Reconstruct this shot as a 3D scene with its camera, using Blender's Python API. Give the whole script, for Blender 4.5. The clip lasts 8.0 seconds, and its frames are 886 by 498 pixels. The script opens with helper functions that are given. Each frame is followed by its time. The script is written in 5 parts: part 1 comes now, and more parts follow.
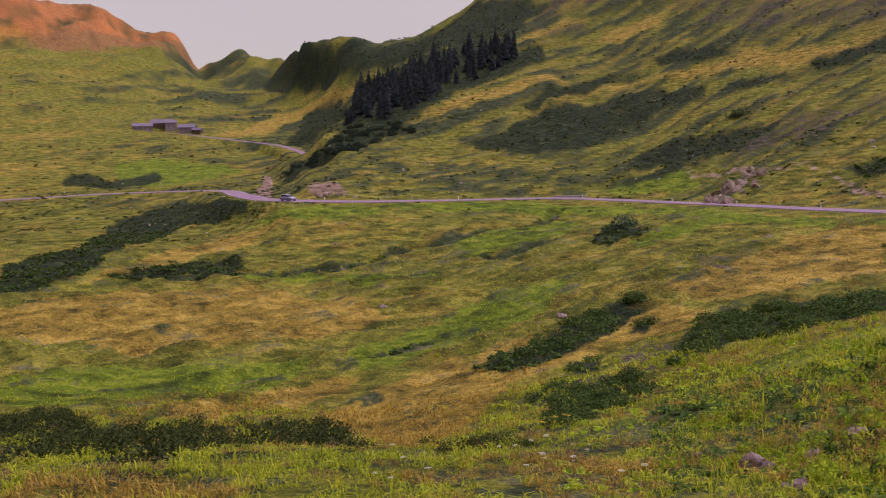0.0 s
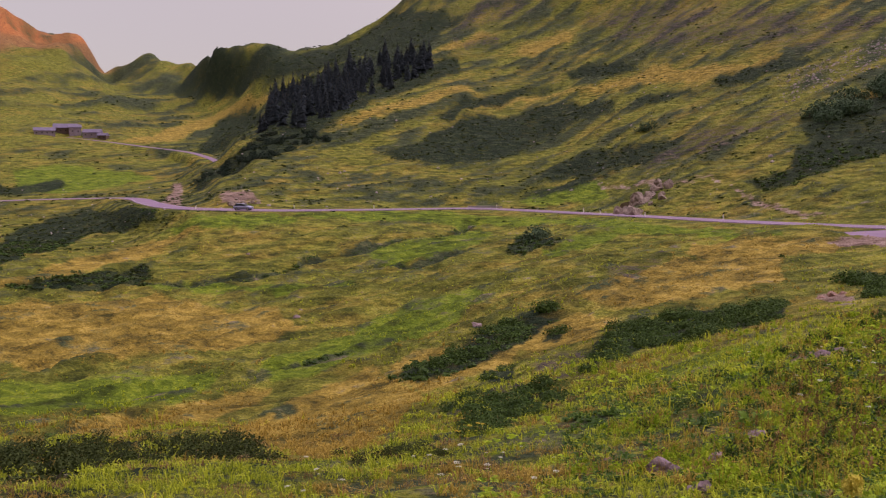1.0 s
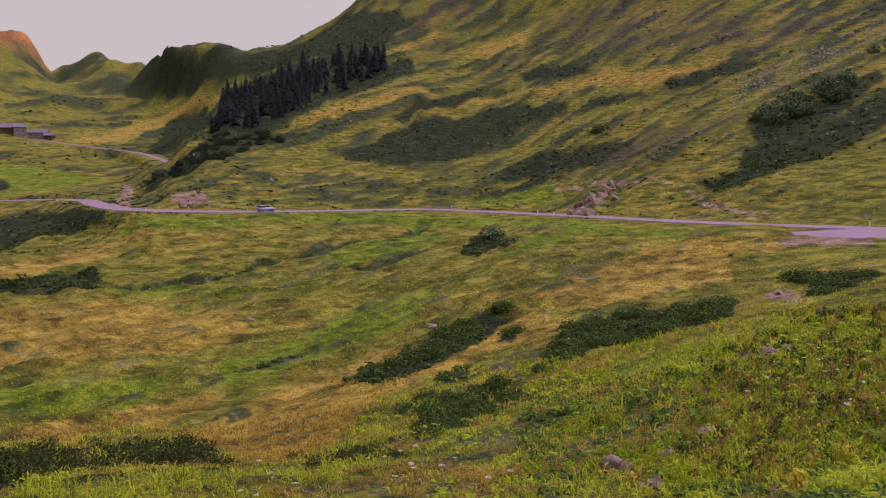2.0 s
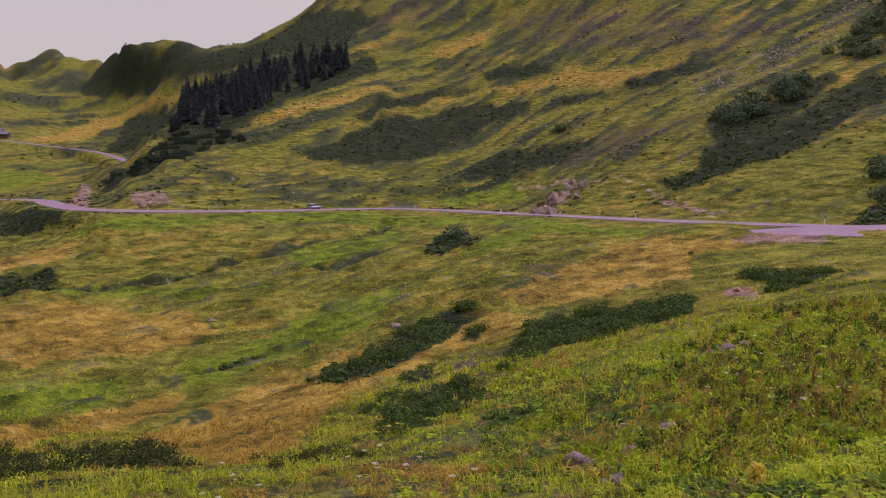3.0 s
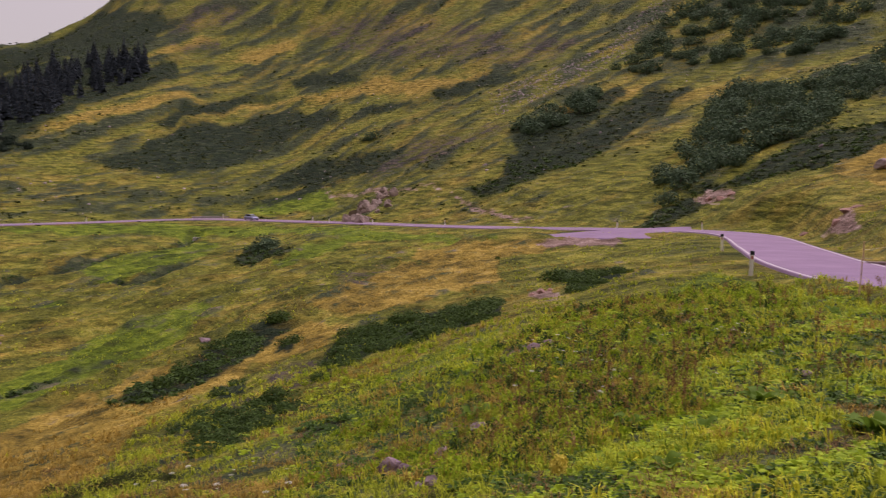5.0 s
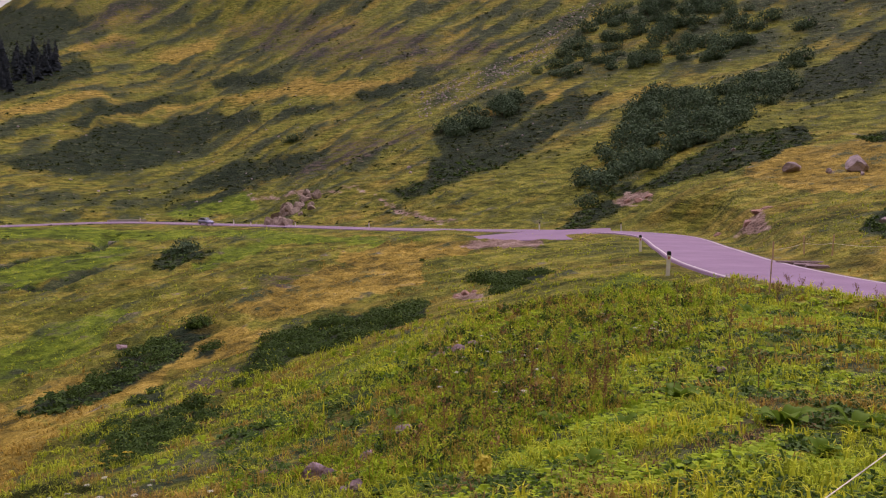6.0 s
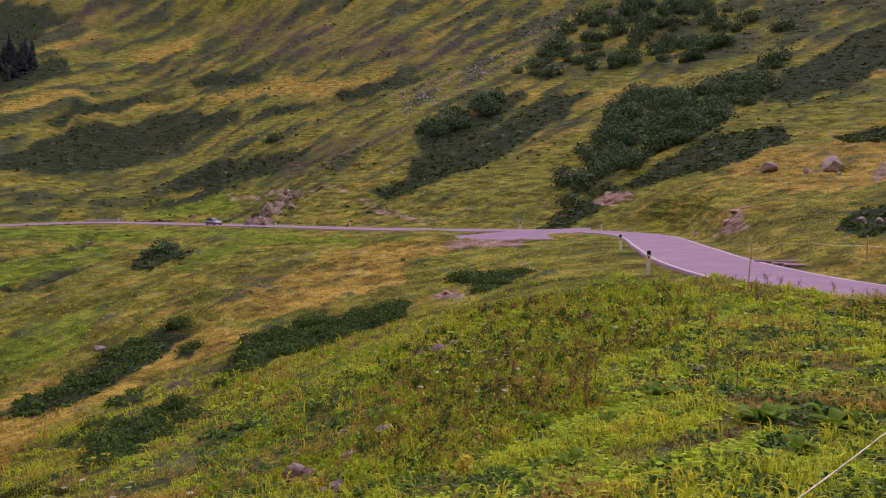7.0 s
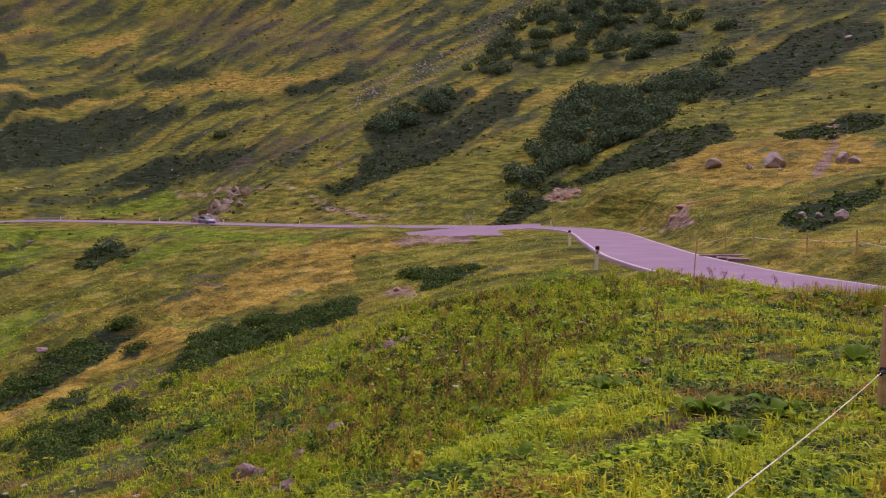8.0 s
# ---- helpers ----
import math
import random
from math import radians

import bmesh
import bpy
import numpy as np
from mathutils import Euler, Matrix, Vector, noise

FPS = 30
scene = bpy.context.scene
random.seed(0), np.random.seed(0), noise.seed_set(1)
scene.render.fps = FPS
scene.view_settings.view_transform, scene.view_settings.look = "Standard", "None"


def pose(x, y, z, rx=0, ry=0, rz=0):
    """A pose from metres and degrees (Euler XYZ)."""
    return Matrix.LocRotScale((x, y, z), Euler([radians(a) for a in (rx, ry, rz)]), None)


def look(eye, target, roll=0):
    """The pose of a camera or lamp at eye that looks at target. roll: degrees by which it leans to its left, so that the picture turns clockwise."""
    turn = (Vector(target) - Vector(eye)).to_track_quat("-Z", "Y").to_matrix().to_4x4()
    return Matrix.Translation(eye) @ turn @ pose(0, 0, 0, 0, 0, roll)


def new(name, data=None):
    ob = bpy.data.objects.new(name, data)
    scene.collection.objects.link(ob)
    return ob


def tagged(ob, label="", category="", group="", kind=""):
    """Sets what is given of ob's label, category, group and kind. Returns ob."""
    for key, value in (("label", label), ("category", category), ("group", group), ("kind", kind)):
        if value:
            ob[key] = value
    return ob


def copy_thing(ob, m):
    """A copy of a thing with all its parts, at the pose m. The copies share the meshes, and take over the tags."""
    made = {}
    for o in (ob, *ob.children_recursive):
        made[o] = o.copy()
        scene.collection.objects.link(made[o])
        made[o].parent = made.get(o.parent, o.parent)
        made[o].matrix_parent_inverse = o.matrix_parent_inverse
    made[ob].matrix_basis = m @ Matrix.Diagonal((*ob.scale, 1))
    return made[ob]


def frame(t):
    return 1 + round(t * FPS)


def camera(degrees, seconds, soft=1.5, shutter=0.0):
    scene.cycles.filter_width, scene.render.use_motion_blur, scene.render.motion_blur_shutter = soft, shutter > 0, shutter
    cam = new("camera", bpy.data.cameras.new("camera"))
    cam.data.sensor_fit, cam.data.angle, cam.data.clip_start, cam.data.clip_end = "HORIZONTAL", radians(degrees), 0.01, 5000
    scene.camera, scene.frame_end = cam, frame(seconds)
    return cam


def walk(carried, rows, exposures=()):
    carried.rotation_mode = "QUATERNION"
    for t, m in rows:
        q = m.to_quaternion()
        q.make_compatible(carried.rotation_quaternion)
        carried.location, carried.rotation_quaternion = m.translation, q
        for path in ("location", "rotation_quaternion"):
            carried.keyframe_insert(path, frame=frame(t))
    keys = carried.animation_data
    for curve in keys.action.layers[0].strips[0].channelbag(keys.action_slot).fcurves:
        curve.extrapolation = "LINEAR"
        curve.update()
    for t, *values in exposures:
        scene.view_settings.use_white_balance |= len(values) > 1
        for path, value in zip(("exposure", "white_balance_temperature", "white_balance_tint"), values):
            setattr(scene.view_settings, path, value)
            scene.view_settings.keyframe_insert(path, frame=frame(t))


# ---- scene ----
cam = camera(55.18, 8.0, soft=1.2, shutter=0.2)
# The viewer stands on the hillside and pans to the right: time, pitch, roll and yaw in degrees, and the sway of the eye in metres.
PAN = [
    (0.0, 85.54, 0.00, 0.00, -0.05), (0.5, 85.82, -0.39, -2.33, -0.05), (1.0, 86.22, -0.51, -5.69, -0.04), (1.5, 86.41, -0.55, -7.53, -0.03),
    (2.0, 86.32, -0.46, -8.73, -0.02), (3.5, 86.33, -0.38, -12.22, -0.01), (4.0, 86.39, -0.53, -13.35, 0.0), (4.5, 86.56, -0.68, -16.83, 0.02),
    (5.0, 86.85, 0.25, -23.84, 0.03), (5.2, 86.88, 0.55, -26.33, 0.03), (6.5, 86.98, 0.36, -29.34, 0.04), (7.0, 86.95, 0.37, -30.24, 0.04),
    (7.5, 86.83, 0.37, -31.65, 0.05), (8.0, 86.69, 0.57, -33.58, 0.05),
]
# The valley falls away to the north-north-east, and the camera is tipped down with it.
FALL, FALL_BEARING = 0.05, radians(17)
TIP = Matrix.Rotation(-math.atan(FALL), 4, Vector((math.cos(FALL_BEARING), -math.sin(FALL_BEARING), 0)))
walk(cam, [(t, Matrix.Translation((sway * 0.9, -sway * 0.3, 1.6)) @ TIP @ pose(0, 0, 0, pitch, roll, yaw)) for t, pitch, roll, yaw, sway in PAN], exposures=[(0.0, -0.06, 6340, 24), (8.0, -0.06, 6340, 24)])

# Late light: a low sun behind the ridge to the east, the valley in its shade under a thin veil of high cloud.
SUN_BEARING, SUN_HEIGHT = 120.0, 5.0
world = bpy.data.worlds.new("sky")
scene.world = world
world.use_nodes = True
wn, wl = world.node_tree.nodes, world.node_tree.links
sky = wn.new("ShaderNodeTexSky")
sky.sky_type, sky.sun_disc = "NISHITA", False
sky.sun_elevation, sky.sun_rotation = radians(SUN_HEIGHT), radians(SUN_BEARING)
sky.air_density, sky.dust_density, sky.ozone_density, sky.altitude = 1.0, 3.0, 1.0, 1800
wl.new(sky.outputs[0], wn["Background"].inputs["Color"])
wn["Background"].inputs["Strength"].default_value = 0.03
veil, both, rise, split, place = wn.new("ShaderNodeBackground"), wn.new("ShaderNodeAddShader"), wn.new("ShaderNodeValToRGB"), wn.new("ShaderNodeSeparateXYZ"), wn.new("ShaderNodeTexCoord")
wl.new(place.outputs["Generated"], split.inputs[0])
wl.new(split.outputs["Z"], rise.inputs["Fac"])
stops = rise.color_ramp.elements
stops[0].position, stops[0].color = 0.02, (0.270, 0.240, 0.228, 1)
stops[1].position, stops[1].color = 0.98, (0.50, 0.46, 0.46, 1)
stops.new(0.28).color = (0.300, 0.264, 0.256, 1)
wl.new(rise.outputs["Color"], veil.inputs["Color"])
# the cloud glows most above the ridge that hides the sun
glow, lift, lobe, gain = wn.new("ShaderNodeVectorMath"), wn.new("ShaderNodeMath"), wn.new("ShaderNodeMath"), wn.new("ShaderNodeMath")
glow.operation, glow.inputs[1].default_value = "DOT_PRODUCT", Vector((0.62, 0.28, 0.73)).normalized()
wl.new(place.outputs["Generated"], glow.inputs[0])
lift.operation, lobe.operation, gain.operation = "MAXIMUM", "POWER", "MULTIPLY_ADD"
lift.inputs[1].default_value, lobe.inputs[1].default_value, gain.inputs[1].default_value, gain.inputs[2].default_value = 0.0, 5.0, 9.0, 1.8
wl.new(glow.outputs["Value"], lift.inputs[0]), wl.new(lift.outputs[0], lobe.inputs[0]), wl.new(lobe.outputs[0], gain.inputs[0])
wl.new(gain.outputs[0], veil.inputs["Strength"])
wl.new(wn["Background"].outputs[0], both.inputs[0]), wl.new(veil.outputs[0], both.inputs[1])
wl.new(both.outputs[0], wn["World Output"].inputs["Surface"])
sun = new("sun", bpy.data.lights.new("sun", "SUN"))
sun.data.energy, sun.data.angle, sun.data.color = 5.0, radians(0.5), (1.0, 0.30, 0.07)
sun.matrix_basis = look((0, 0, 0), (-math.sin(radians(SUN_BEARING)), -math.cos(radians(SUN_BEARING)), -math.tan(radians(SUN_HEIGHT))))


# ---- materials ----
def material(name, rough=0.9, metal=0.0):
    m = bpy.data.materials.new(name)
    m.use_nodes = True
    b = m.node_tree.nodes["Principled BSDF"]
    b.inputs["Roughness"].default_value, b.inputs["Metallic"].default_value = rough, metal
    b.inputs["Specular IOR Level"].default_value = 0.25
    return m, m.node_tree.nodes, m.node_tree.links, b


def noise_node(nodes, links, scale, detail=4.0, coords=None, rough=0.6):
    n = nodes.new("ShaderNodeTexNoise")
    n.inputs["Scale"].default_value, n.inputs["Detail"].default_value, n.inputs["Roughness"].default_value = scale, detail, rough
    if coords:
        links.new(coords, n.inputs["Vector"])
    return n.outputs["Fac"]


def ramp(nodes, links, fac, stops):
    r = nodes.new("ShaderNodeValToRGB")
    e = r.color_ramp.elements
    while len(e) < len(stops):
        e.new(0.5)
    for k, (p, c) in zip(e, stops):
        k.position, k.color = p, (*c, 1)
    links.new(fac, r.inputs["Fac"])
    return r.outputs["Color"]


def blend(nodes, links, fac, a, b, mode="MIX"):
    n = nodes.new("ShaderNodeMix")
    n.data_type, n.blend_type = "RGBA", mode
    for socket, value in ((n.inputs["Factor"], fac), (n.inputs["A"], a), (n.inputs["B"], b)):
        if hasattr(value, "is_linked"):
            links.new(value, socket)
        elif isinstance(value, tuple):
            socket.default_value = (*value, 1)
        else:
            socket.default_value = value
    return n.outputs["Result"]


def maths(nodes, links, op, a, b=0.0, clamp=False):
    n = nodes.new("ShaderNodeMath")
    n.operation, n.use_clamp = op, clamp
    for socket, value in ((n.inputs[0], a), (n.inputs[1], b)):
        if hasattr(value, "is_linked"):
            links.new(value, socket)
        else:
            socket.default_value = value
    return n.outputs[0]


def bump(nodes, links, fac, shader, strength=0.4, distance=0.02):
    n = nodes.new("ShaderNodeBump")
    n.inputs["Strength"].default_value, n.inputs["Distance"].default_value = strength, distance
    links.new(fac, n.inputs["Height"])
    links.new(n.outputs["Normal"], shader.inputs["Normal"])


def plain(name, colour, rough=0.85, metal=0.0, spread=0.35, scale=6.0, grain=None):
    """A worn surface of one colour, varied at two scales and from piece to piece."""
    m, nodes, links, b = material(name, rough, metal)
    co = nodes.new("ShaderNodeTexCoord").outputs["Object"]
    a, c = noise_node(nodes, links, scale, 5, co), noise_node(nodes, links, scale * 9, 3, co)
    f = maths(nodes, links, "ADD", maths(nodes, links, "MULTIPLY", a, 0.65), maths(nodes, links, "MULTIPLY", c, 0.35))
    dark, light = tuple(v * (1 - spread) for v in colour), tuple(min(1, v * (1 + spread)) for v in colour)
    links.new(ramp(nodes, links, f, [(0.3, dark), (0.7, light)]), b.inputs["Base Color"])
    bump(nodes, links, c, b, 0.35, grain or 0.01)
    return m


def leafy(name, low, high, rough=0.75, passes=0.25):
    """Foliage: each leaf or clump its own shade, with some light let through."""
    m, nodes, links, b = material(name, rough)
    b.inputs["Specular IOR Level"].default_value = 0.06
    island = nodes.new("ShaderNodeNewGeometry").outputs["Random Per Island"]
    co = nodes.new("ShaderNodeTexCoord").outputs["Object"]
    f = maths(nodes, links, "ADD", maths(nodes, links, "MULTIPLY", island, 0.6), maths(nodes, links, "MULTIPLY", noise_node(nodes, links, 0.35, 3, co), 0.4))
    colour = ramp(nodes, links, f, [(0.15, low), (0.85, high)])
    links.new(colour, b.inputs["Base Color"])
    t = nodes.new("ShaderNodeBsdfTranslucent")
    links.new(colour, t.inputs["Color"])
    mix = nodes.new("ShaderNodeMixShader")
    mix.inputs["Fac"].default_value = passes
    links.new(b.outputs[0], mix.inputs[1]), links.new(t.outputs[0], mix.inputs[2])
    links.new(mix.outputs[0], nodes["Material Output"].inputs["Surface"])
    return m


def ground_material():
    m, nodes, links, b = material("alpine_ground", 0.95)
    b.inputs["Specular IOR Level"].default_value = 0.09
    co = nodes.new("ShaderNodeTexCoord").outputs["Object"]
    strata = nodes.new("ShaderNodeMapping")
    strata.inputs["Scale"].default_value = (0.20, 0.20, 1.5)
    links.new(co, strata.inputs["Vector"])
    terrace = noise_node(nodes, links, 1.0, 5, strata.outputs["Vector"], 0.72)
    small, mid, big, huge = (noise_node(nodes, links, s, d, co, r) for s, d, r in ((5.0, 4, 0.7), (0.55, 5, 0.7), (0.11, 6, 0.65), (0.025, 6, 0.65)))

    def cover(name):
        a = nodes.new("ShaderNodeAttribute")
        a.attribute_name = name
        return a.outputs["Fac"]

    def edge(amount, tear, gain=4.2):
        """A cover's share, its edge torn by noise."""
        n = maths(nodes, links, "ADD", maths(nodes, links, "MULTIPLY", terrace, 0.6), maths(nodes, links, "MULTIPLY", mid, 0.4))
        v = maths(nodes, links, "ADD", amount, maths(nodes, links, "MULTIPLY", maths(nodes, links, "SUBTRACT", n, 0.5), tear))
        return maths(nodes, links, "MULTIPLY", maths(nodes, links, "SUBTRACT", v, 0.38), gain, True)

    grain = maths(nodes, links, "ADD", maths(nodes, links, "MULTIPLY", maths(nodes, links, "ADD", small, mid), 0.25), maths(nodes, links, "MULTIPLY", terrace, 0.5))
    grain = maths(nodes, links, "ADD", maths(nodes, links, "MULTIPLY", maths(nodes, links, "SUBTRACT", grain, 0.5), 3.6), 0.45, True)
    green = ramp(nodes, links, grain, [(0.15, (0.030, 0.038, 0.006)), (0.5, (0.140, 0.142, 0.020)), (0.85, (0.42, 0.38, 0.055))])
    lush = ramp(nodes, links, grain, [(0.15, (0.035, 0.055, 0.006)), (0.5, (0.12, 0.165, 0.012)), (0.85, (0.34, 0.38, 0.03))])
    straw = ramp(nodes, links, grain, [(0.12, (0.065, 0.050, 0.012)), (0.5, (0.28, 0.195, 0.034)), (0.88, (0.66, 0.46, 0.11))])
    heath = ramp(nodes, links, grain, [(0.2, (0.006, 0.011, 0.006)), (0.55, (0.020, 0.032, 0.015)), (0.9, (0.085, 0.098, 0.036))])
    # brown heath, its purple tint painted in for haze on the upper slopes
    rust = ramp(nodes, links, grain, [(0.2, (0.018, 0.017, 0.016)), (0.55, (0.066, 0.052, 0.052)), (0.9, (0.20, 0.145, 0.085))])
    bare = ramp(nodes, links, grain, [(0.25, (0.12, 0.075, 0.06)), (0.6, (0.30, 0.20, 0.17)), (0.8, (0.42, 0.32, 0.29))])
    drift = maths(nodes, links, "ADD", maths(nodes, links, "MULTIPLY", big, 0.5), maths(nodes, links, "MULTIPLY", huge, 0.5))
    drift = maths(nodes, links, "ADD", drift, maths(nodes, links, "MULTIPLY", cover("streak"), 0.16))
    base = blend(nodes, links, maths(nodes, links, "MULTIPLY", maths(nodes, links, "SUBTRACT", drift, 0.475), 4.5, True), green, straw)
    # low shrubs; darkness and some blue also paint in hillside shade and haze
    dwarf_shade = ramp(nodes, links, grain, [(0.2, (0.014, 0.021, 0.011)), (0.55, (0.046, 0.059, 0.028)), (0.9, (0.17, 0.175, 0.065))])
    base = blend(nodes, links, edge(cover("lush"), 2.4, 2.0), base, lush)
    base = blend(nodes, links, edge(cover("straw"), 2.4, 2.2), base, straw)
    # reddish dry grass, its colour pushed to orange to carry the evening sunlight
    sunset_russet = ramp(nodes, links, grain, [(0.15, (0.075, 0.040, 0.022)), (0.5, (0.25, 0.125, 0.05)), (0.85, (0.42, 0.22, 0.09))])
    base = blend(nodes, links, edge(cover("sunset_russet"), 2.0, 2.6), base, sunset_russet)
    base = blend(nodes, links, edge(cover("dwarf_shade"), 3.2, 3.2), base, dwarf_shade)
    base = blend(nodes, links, edge(cover("rust"), 5.5, 1.8), base, rust)
    base = blend(nodes, links, edge(cover("heath"), 4.0, 2.6), base, heath)
    base = blend(nodes, links, edge(cover("bare"), 3.4, 3.0), base, bare)
    links.new(base, b.inputs["Base Color"])
    rough = maths(nodes, links, "ADD", maths(nodes, links, "MULTIPLY", small, 0.25), maths(nodes, links, "ADD", mid, terrace))
    bump(nodes, links, rough, b, 1.0, 0.8)
    return m


def asphalt_material():
    m, nodes, links, b = material("weathered_asphalt", 0.82)
    co = nodes.new("ShaderNodeTexCoord").outputs["Object"]
    f = maths(nodes, links, "ADD", maths(nodes, links, "MULTIPLY", noise_node(nodes, links, 0.35, 6, co), 0.7), maths(nodes, links, "MULTIPLY", noise_node(nodes, links, 40, 2, co), 0.3))
    links.new(ramp(nodes, links, f, [(0.3, (0.18, 0.110, 0.185)), (0.55, (0.24, 0.150, 0.245)), (0.75, (0.29, 0.190, 0.29))]), b.inputs["Base Color"])
    bump(nodes, links, noise_node(nodes, links, 60, 2, co), b, 0.4, 0.006)
    return m


GROUND, ASPHALT = ground_material(), asphalt_material()
PAINT = plain("road_paint", (0.52, 0.47, 0.47), 0.7, 0.0, 0.18, 3.0)


# -- land --
# The lie of the land along twelve breaklines: bearing (degrees clockwise from north, +y), distance and height over the viewpoint, in metres.
BROW = [(-30, 14, -2.8), (-20, 14, -2.9), (-14, 14.5, -3.1), (-10, 15, -3.3), (0, 14, -3.2), (10, 14, -2.9), (20, 13.5, -2.4), (30, 13, -1.7), (40, 14, -1.3), (50, 14, -0.9), (62, 14, -0.8)]
GULLY = [(-30, 30, -6.3), (-20, 30, -6.4), (-14, 29, -6.5), (-10, 28, -6.5), (0, 24, -5.6), (10, 27, -5.2), (20, 30, -4.2), (30, 34, -3.0), (40, 32, -2.0), (50, 24, -1.3), (62, 20, -1.2)]
BANK = [(-30, 50, -8.7), (-20, 50, -9.2), (-14, 49, -9.2), (-10, 48, -9.1), (0, 40, -7.8), (10, 45, -6.7), (20, 50, -5.2), (30, 55, -3.5), (40, 60, -2.0), (50, 33, -1.6), (62, 22.5, -1.3)]
MEADOW = [(-30, 80, -9.2), (-20, 80, -9.6), (-14, 80, -9.9), (-10, 80, -10.2), (0, 78, -9.9), (10, 80, -7.8), (20, 80, -5.0), (30, 80, -2.9), (40, 76, -2.0), (50, 36, -1.6), (62, 24, -1.3)]
STREAM = [(-30, 125, -9.2), (-20, 125, -9.5), (-14, 124, -9.6), (-10, 122, -9.6), (0, 125, -8.7), (10, 125, -6.7), (20, 118, -3.9), (30, 103, -2.5), (40, 92, -2.3), (50, 39, -1.6), (62, 25.5, -1.3)]
VERGE = [(-30, 315, -5.3), (-20, 315, -2.8), (-14, 275, -2.0), (-10, 178, -3.2), (0, 196, -3.1), (10, 215, -2.9), (20, 165, -2.7), (30, 128, -2.6), (40, 106, -2.2), (50, 42, -1.6), (62, 27, -1.3)]
ROADSIDE = [(-30, 335, -4.9), (-20, 335, -2.2), (-14, 300, -1.0), (-10, 192, -2.5), (0, 212, -2.5), (10, 231, -2.4), (20, 180, -2.6), (30, 142, -2.6), (40, 120, -2.1), (50, 51, -1.6), (62, 31, -1.3)]
FOOT = [(-30, 420, 1.6), (-20, 420, 3.7), (-14, 400, 3.2), (-11.3, 370, 3.0), (-8.8, 235, 1.6), (0, 270, 4.8), (10, 268, 4.3), (20, 225, 6.5), (30, 185, 6.2), (40, 160, 5.6), (50, 95, 1.6), (62, 60, 0.5)]
SLOPE = [(-30, 620, 29.5), (-20, 620, 32.0), (-15, 600, 28.6), (-10.2, 570, 24.5), (-9.0, 480, 18.5), (-7.0, 335, 16.4), (0, 340, 18.6), (10, 345, 20.6), (20, 290, 23.4), (30, 240, 20.8), (40, 215, 19.9), (50, 150, 10.6), (62, 120, 7.0)]
BENCH = [(-30, 850, 73.8), (-20, 850, 73.8), (-17, 830, 66.3), (-10.0, 780, 56.0), (-7.4, 700, 54.0), (-5.0, 480, 42.5), (0, 430, 42.5), (10, 440, 50.0), (20, 370, 47.9), (30, 320, 46.4), (40, 280, 39.4), (50, 230, 29.2), (62, 210, 25.8)]
UPPER = [(-30, 1330, 181.2), (-20, 1330, 167.8), (-16.5, 1150, 124.6), (-11.8, 1080, 112.0), (-8.5, 940, 102.0), (-4.0, 700, 86.0), (0, 620, 94.6), (10, 600, 103.6), (20, 520, 105.6), (30, 430, 89.7), (40, 380, 79.5), (50, 350, 71.6), (62, 330, 67.6)]
CREST = [(-30, 1780, 338.7), (-24, 1750, 314.6), (-22, 1735, 317.6), (-20, 1720, 268.2), (-18, 1710, 255.4), (-15.5, 1700, 167.8), (-14.5, 1690, 188.3), (-12.6, 1640, 234.9), (-11.6, 1480, 201.3), (-10.6, 1300, 186.4), (-9.4, 1090, 169.8), (-8.2, 1000, 161.8), (-6, 970, 161.1), (-4, 960, 147.7), (-1.5, 955, 149.7), (0, 950, 160.2), (2.5, 960, 189.3), (10, 1000, 281.6), (20, 950, 315.1), (30, 900, 316.6), (40, 850, 307.6), (50, 800, 297.6), (62, 780, 298.0)]
BREAKLINES = (BROW, GULLY, BANK, MEADOW, STREAM, VERGE, ROADSIDE, FOOT, SLOPE, BENCH, UPPER, CREST)
# Behind the viewpoint: a plain, unseen mountainside, raised to close and shade the valley.
BACK = [(14, -0.4), (20, 0.2), (23, 0.4), (26, 0.6), (29, 0.8), (33, 1.0), (40, 1.5), (70, 6.0), (140, 20.0), (240, 60.0), (400, 140.0), (1000, 600.0)]
# The pass road: bearing, distance and height of its middle.
ROAD = [(-38, 330, -5.5), (-30, 328, -4.9), (-22, 326, -2.4), (-16, 318, -1.2), (-14.2, 292, -1.2), (-13.4, 250, -1.9), (-11.5, 207, -2.4), (-6, 191, -2.5),
        (0.6, 204, -2.5), (6, 228, -2.5), (8.5, 229, -2.5), (11, 214, -2.5), (14.8, 193, -2.6), (18.5, 175, -2.6), (24, 150, -2.6), (30, 134, -2.5),
        (36, 122, -2.3), (40.6, 110, -2.1), (43.6, 92, -1.9), (45.6, 66, -1.8), (47.6, 51, -1.75), (51.5, 41, -1.8), (57, 34.0, -1.75), (64, 28.5, -1.7), (75, 25, -1.6), (95, 23, -1.4)]
LANE = [(-8.6, 430, 13.5), (-9.6, 500, 20.0), (-11, 550, 25.5), (-13.5, 600, 30.5), (-16, 650, 36.0), (-18, 668, 39.0)]
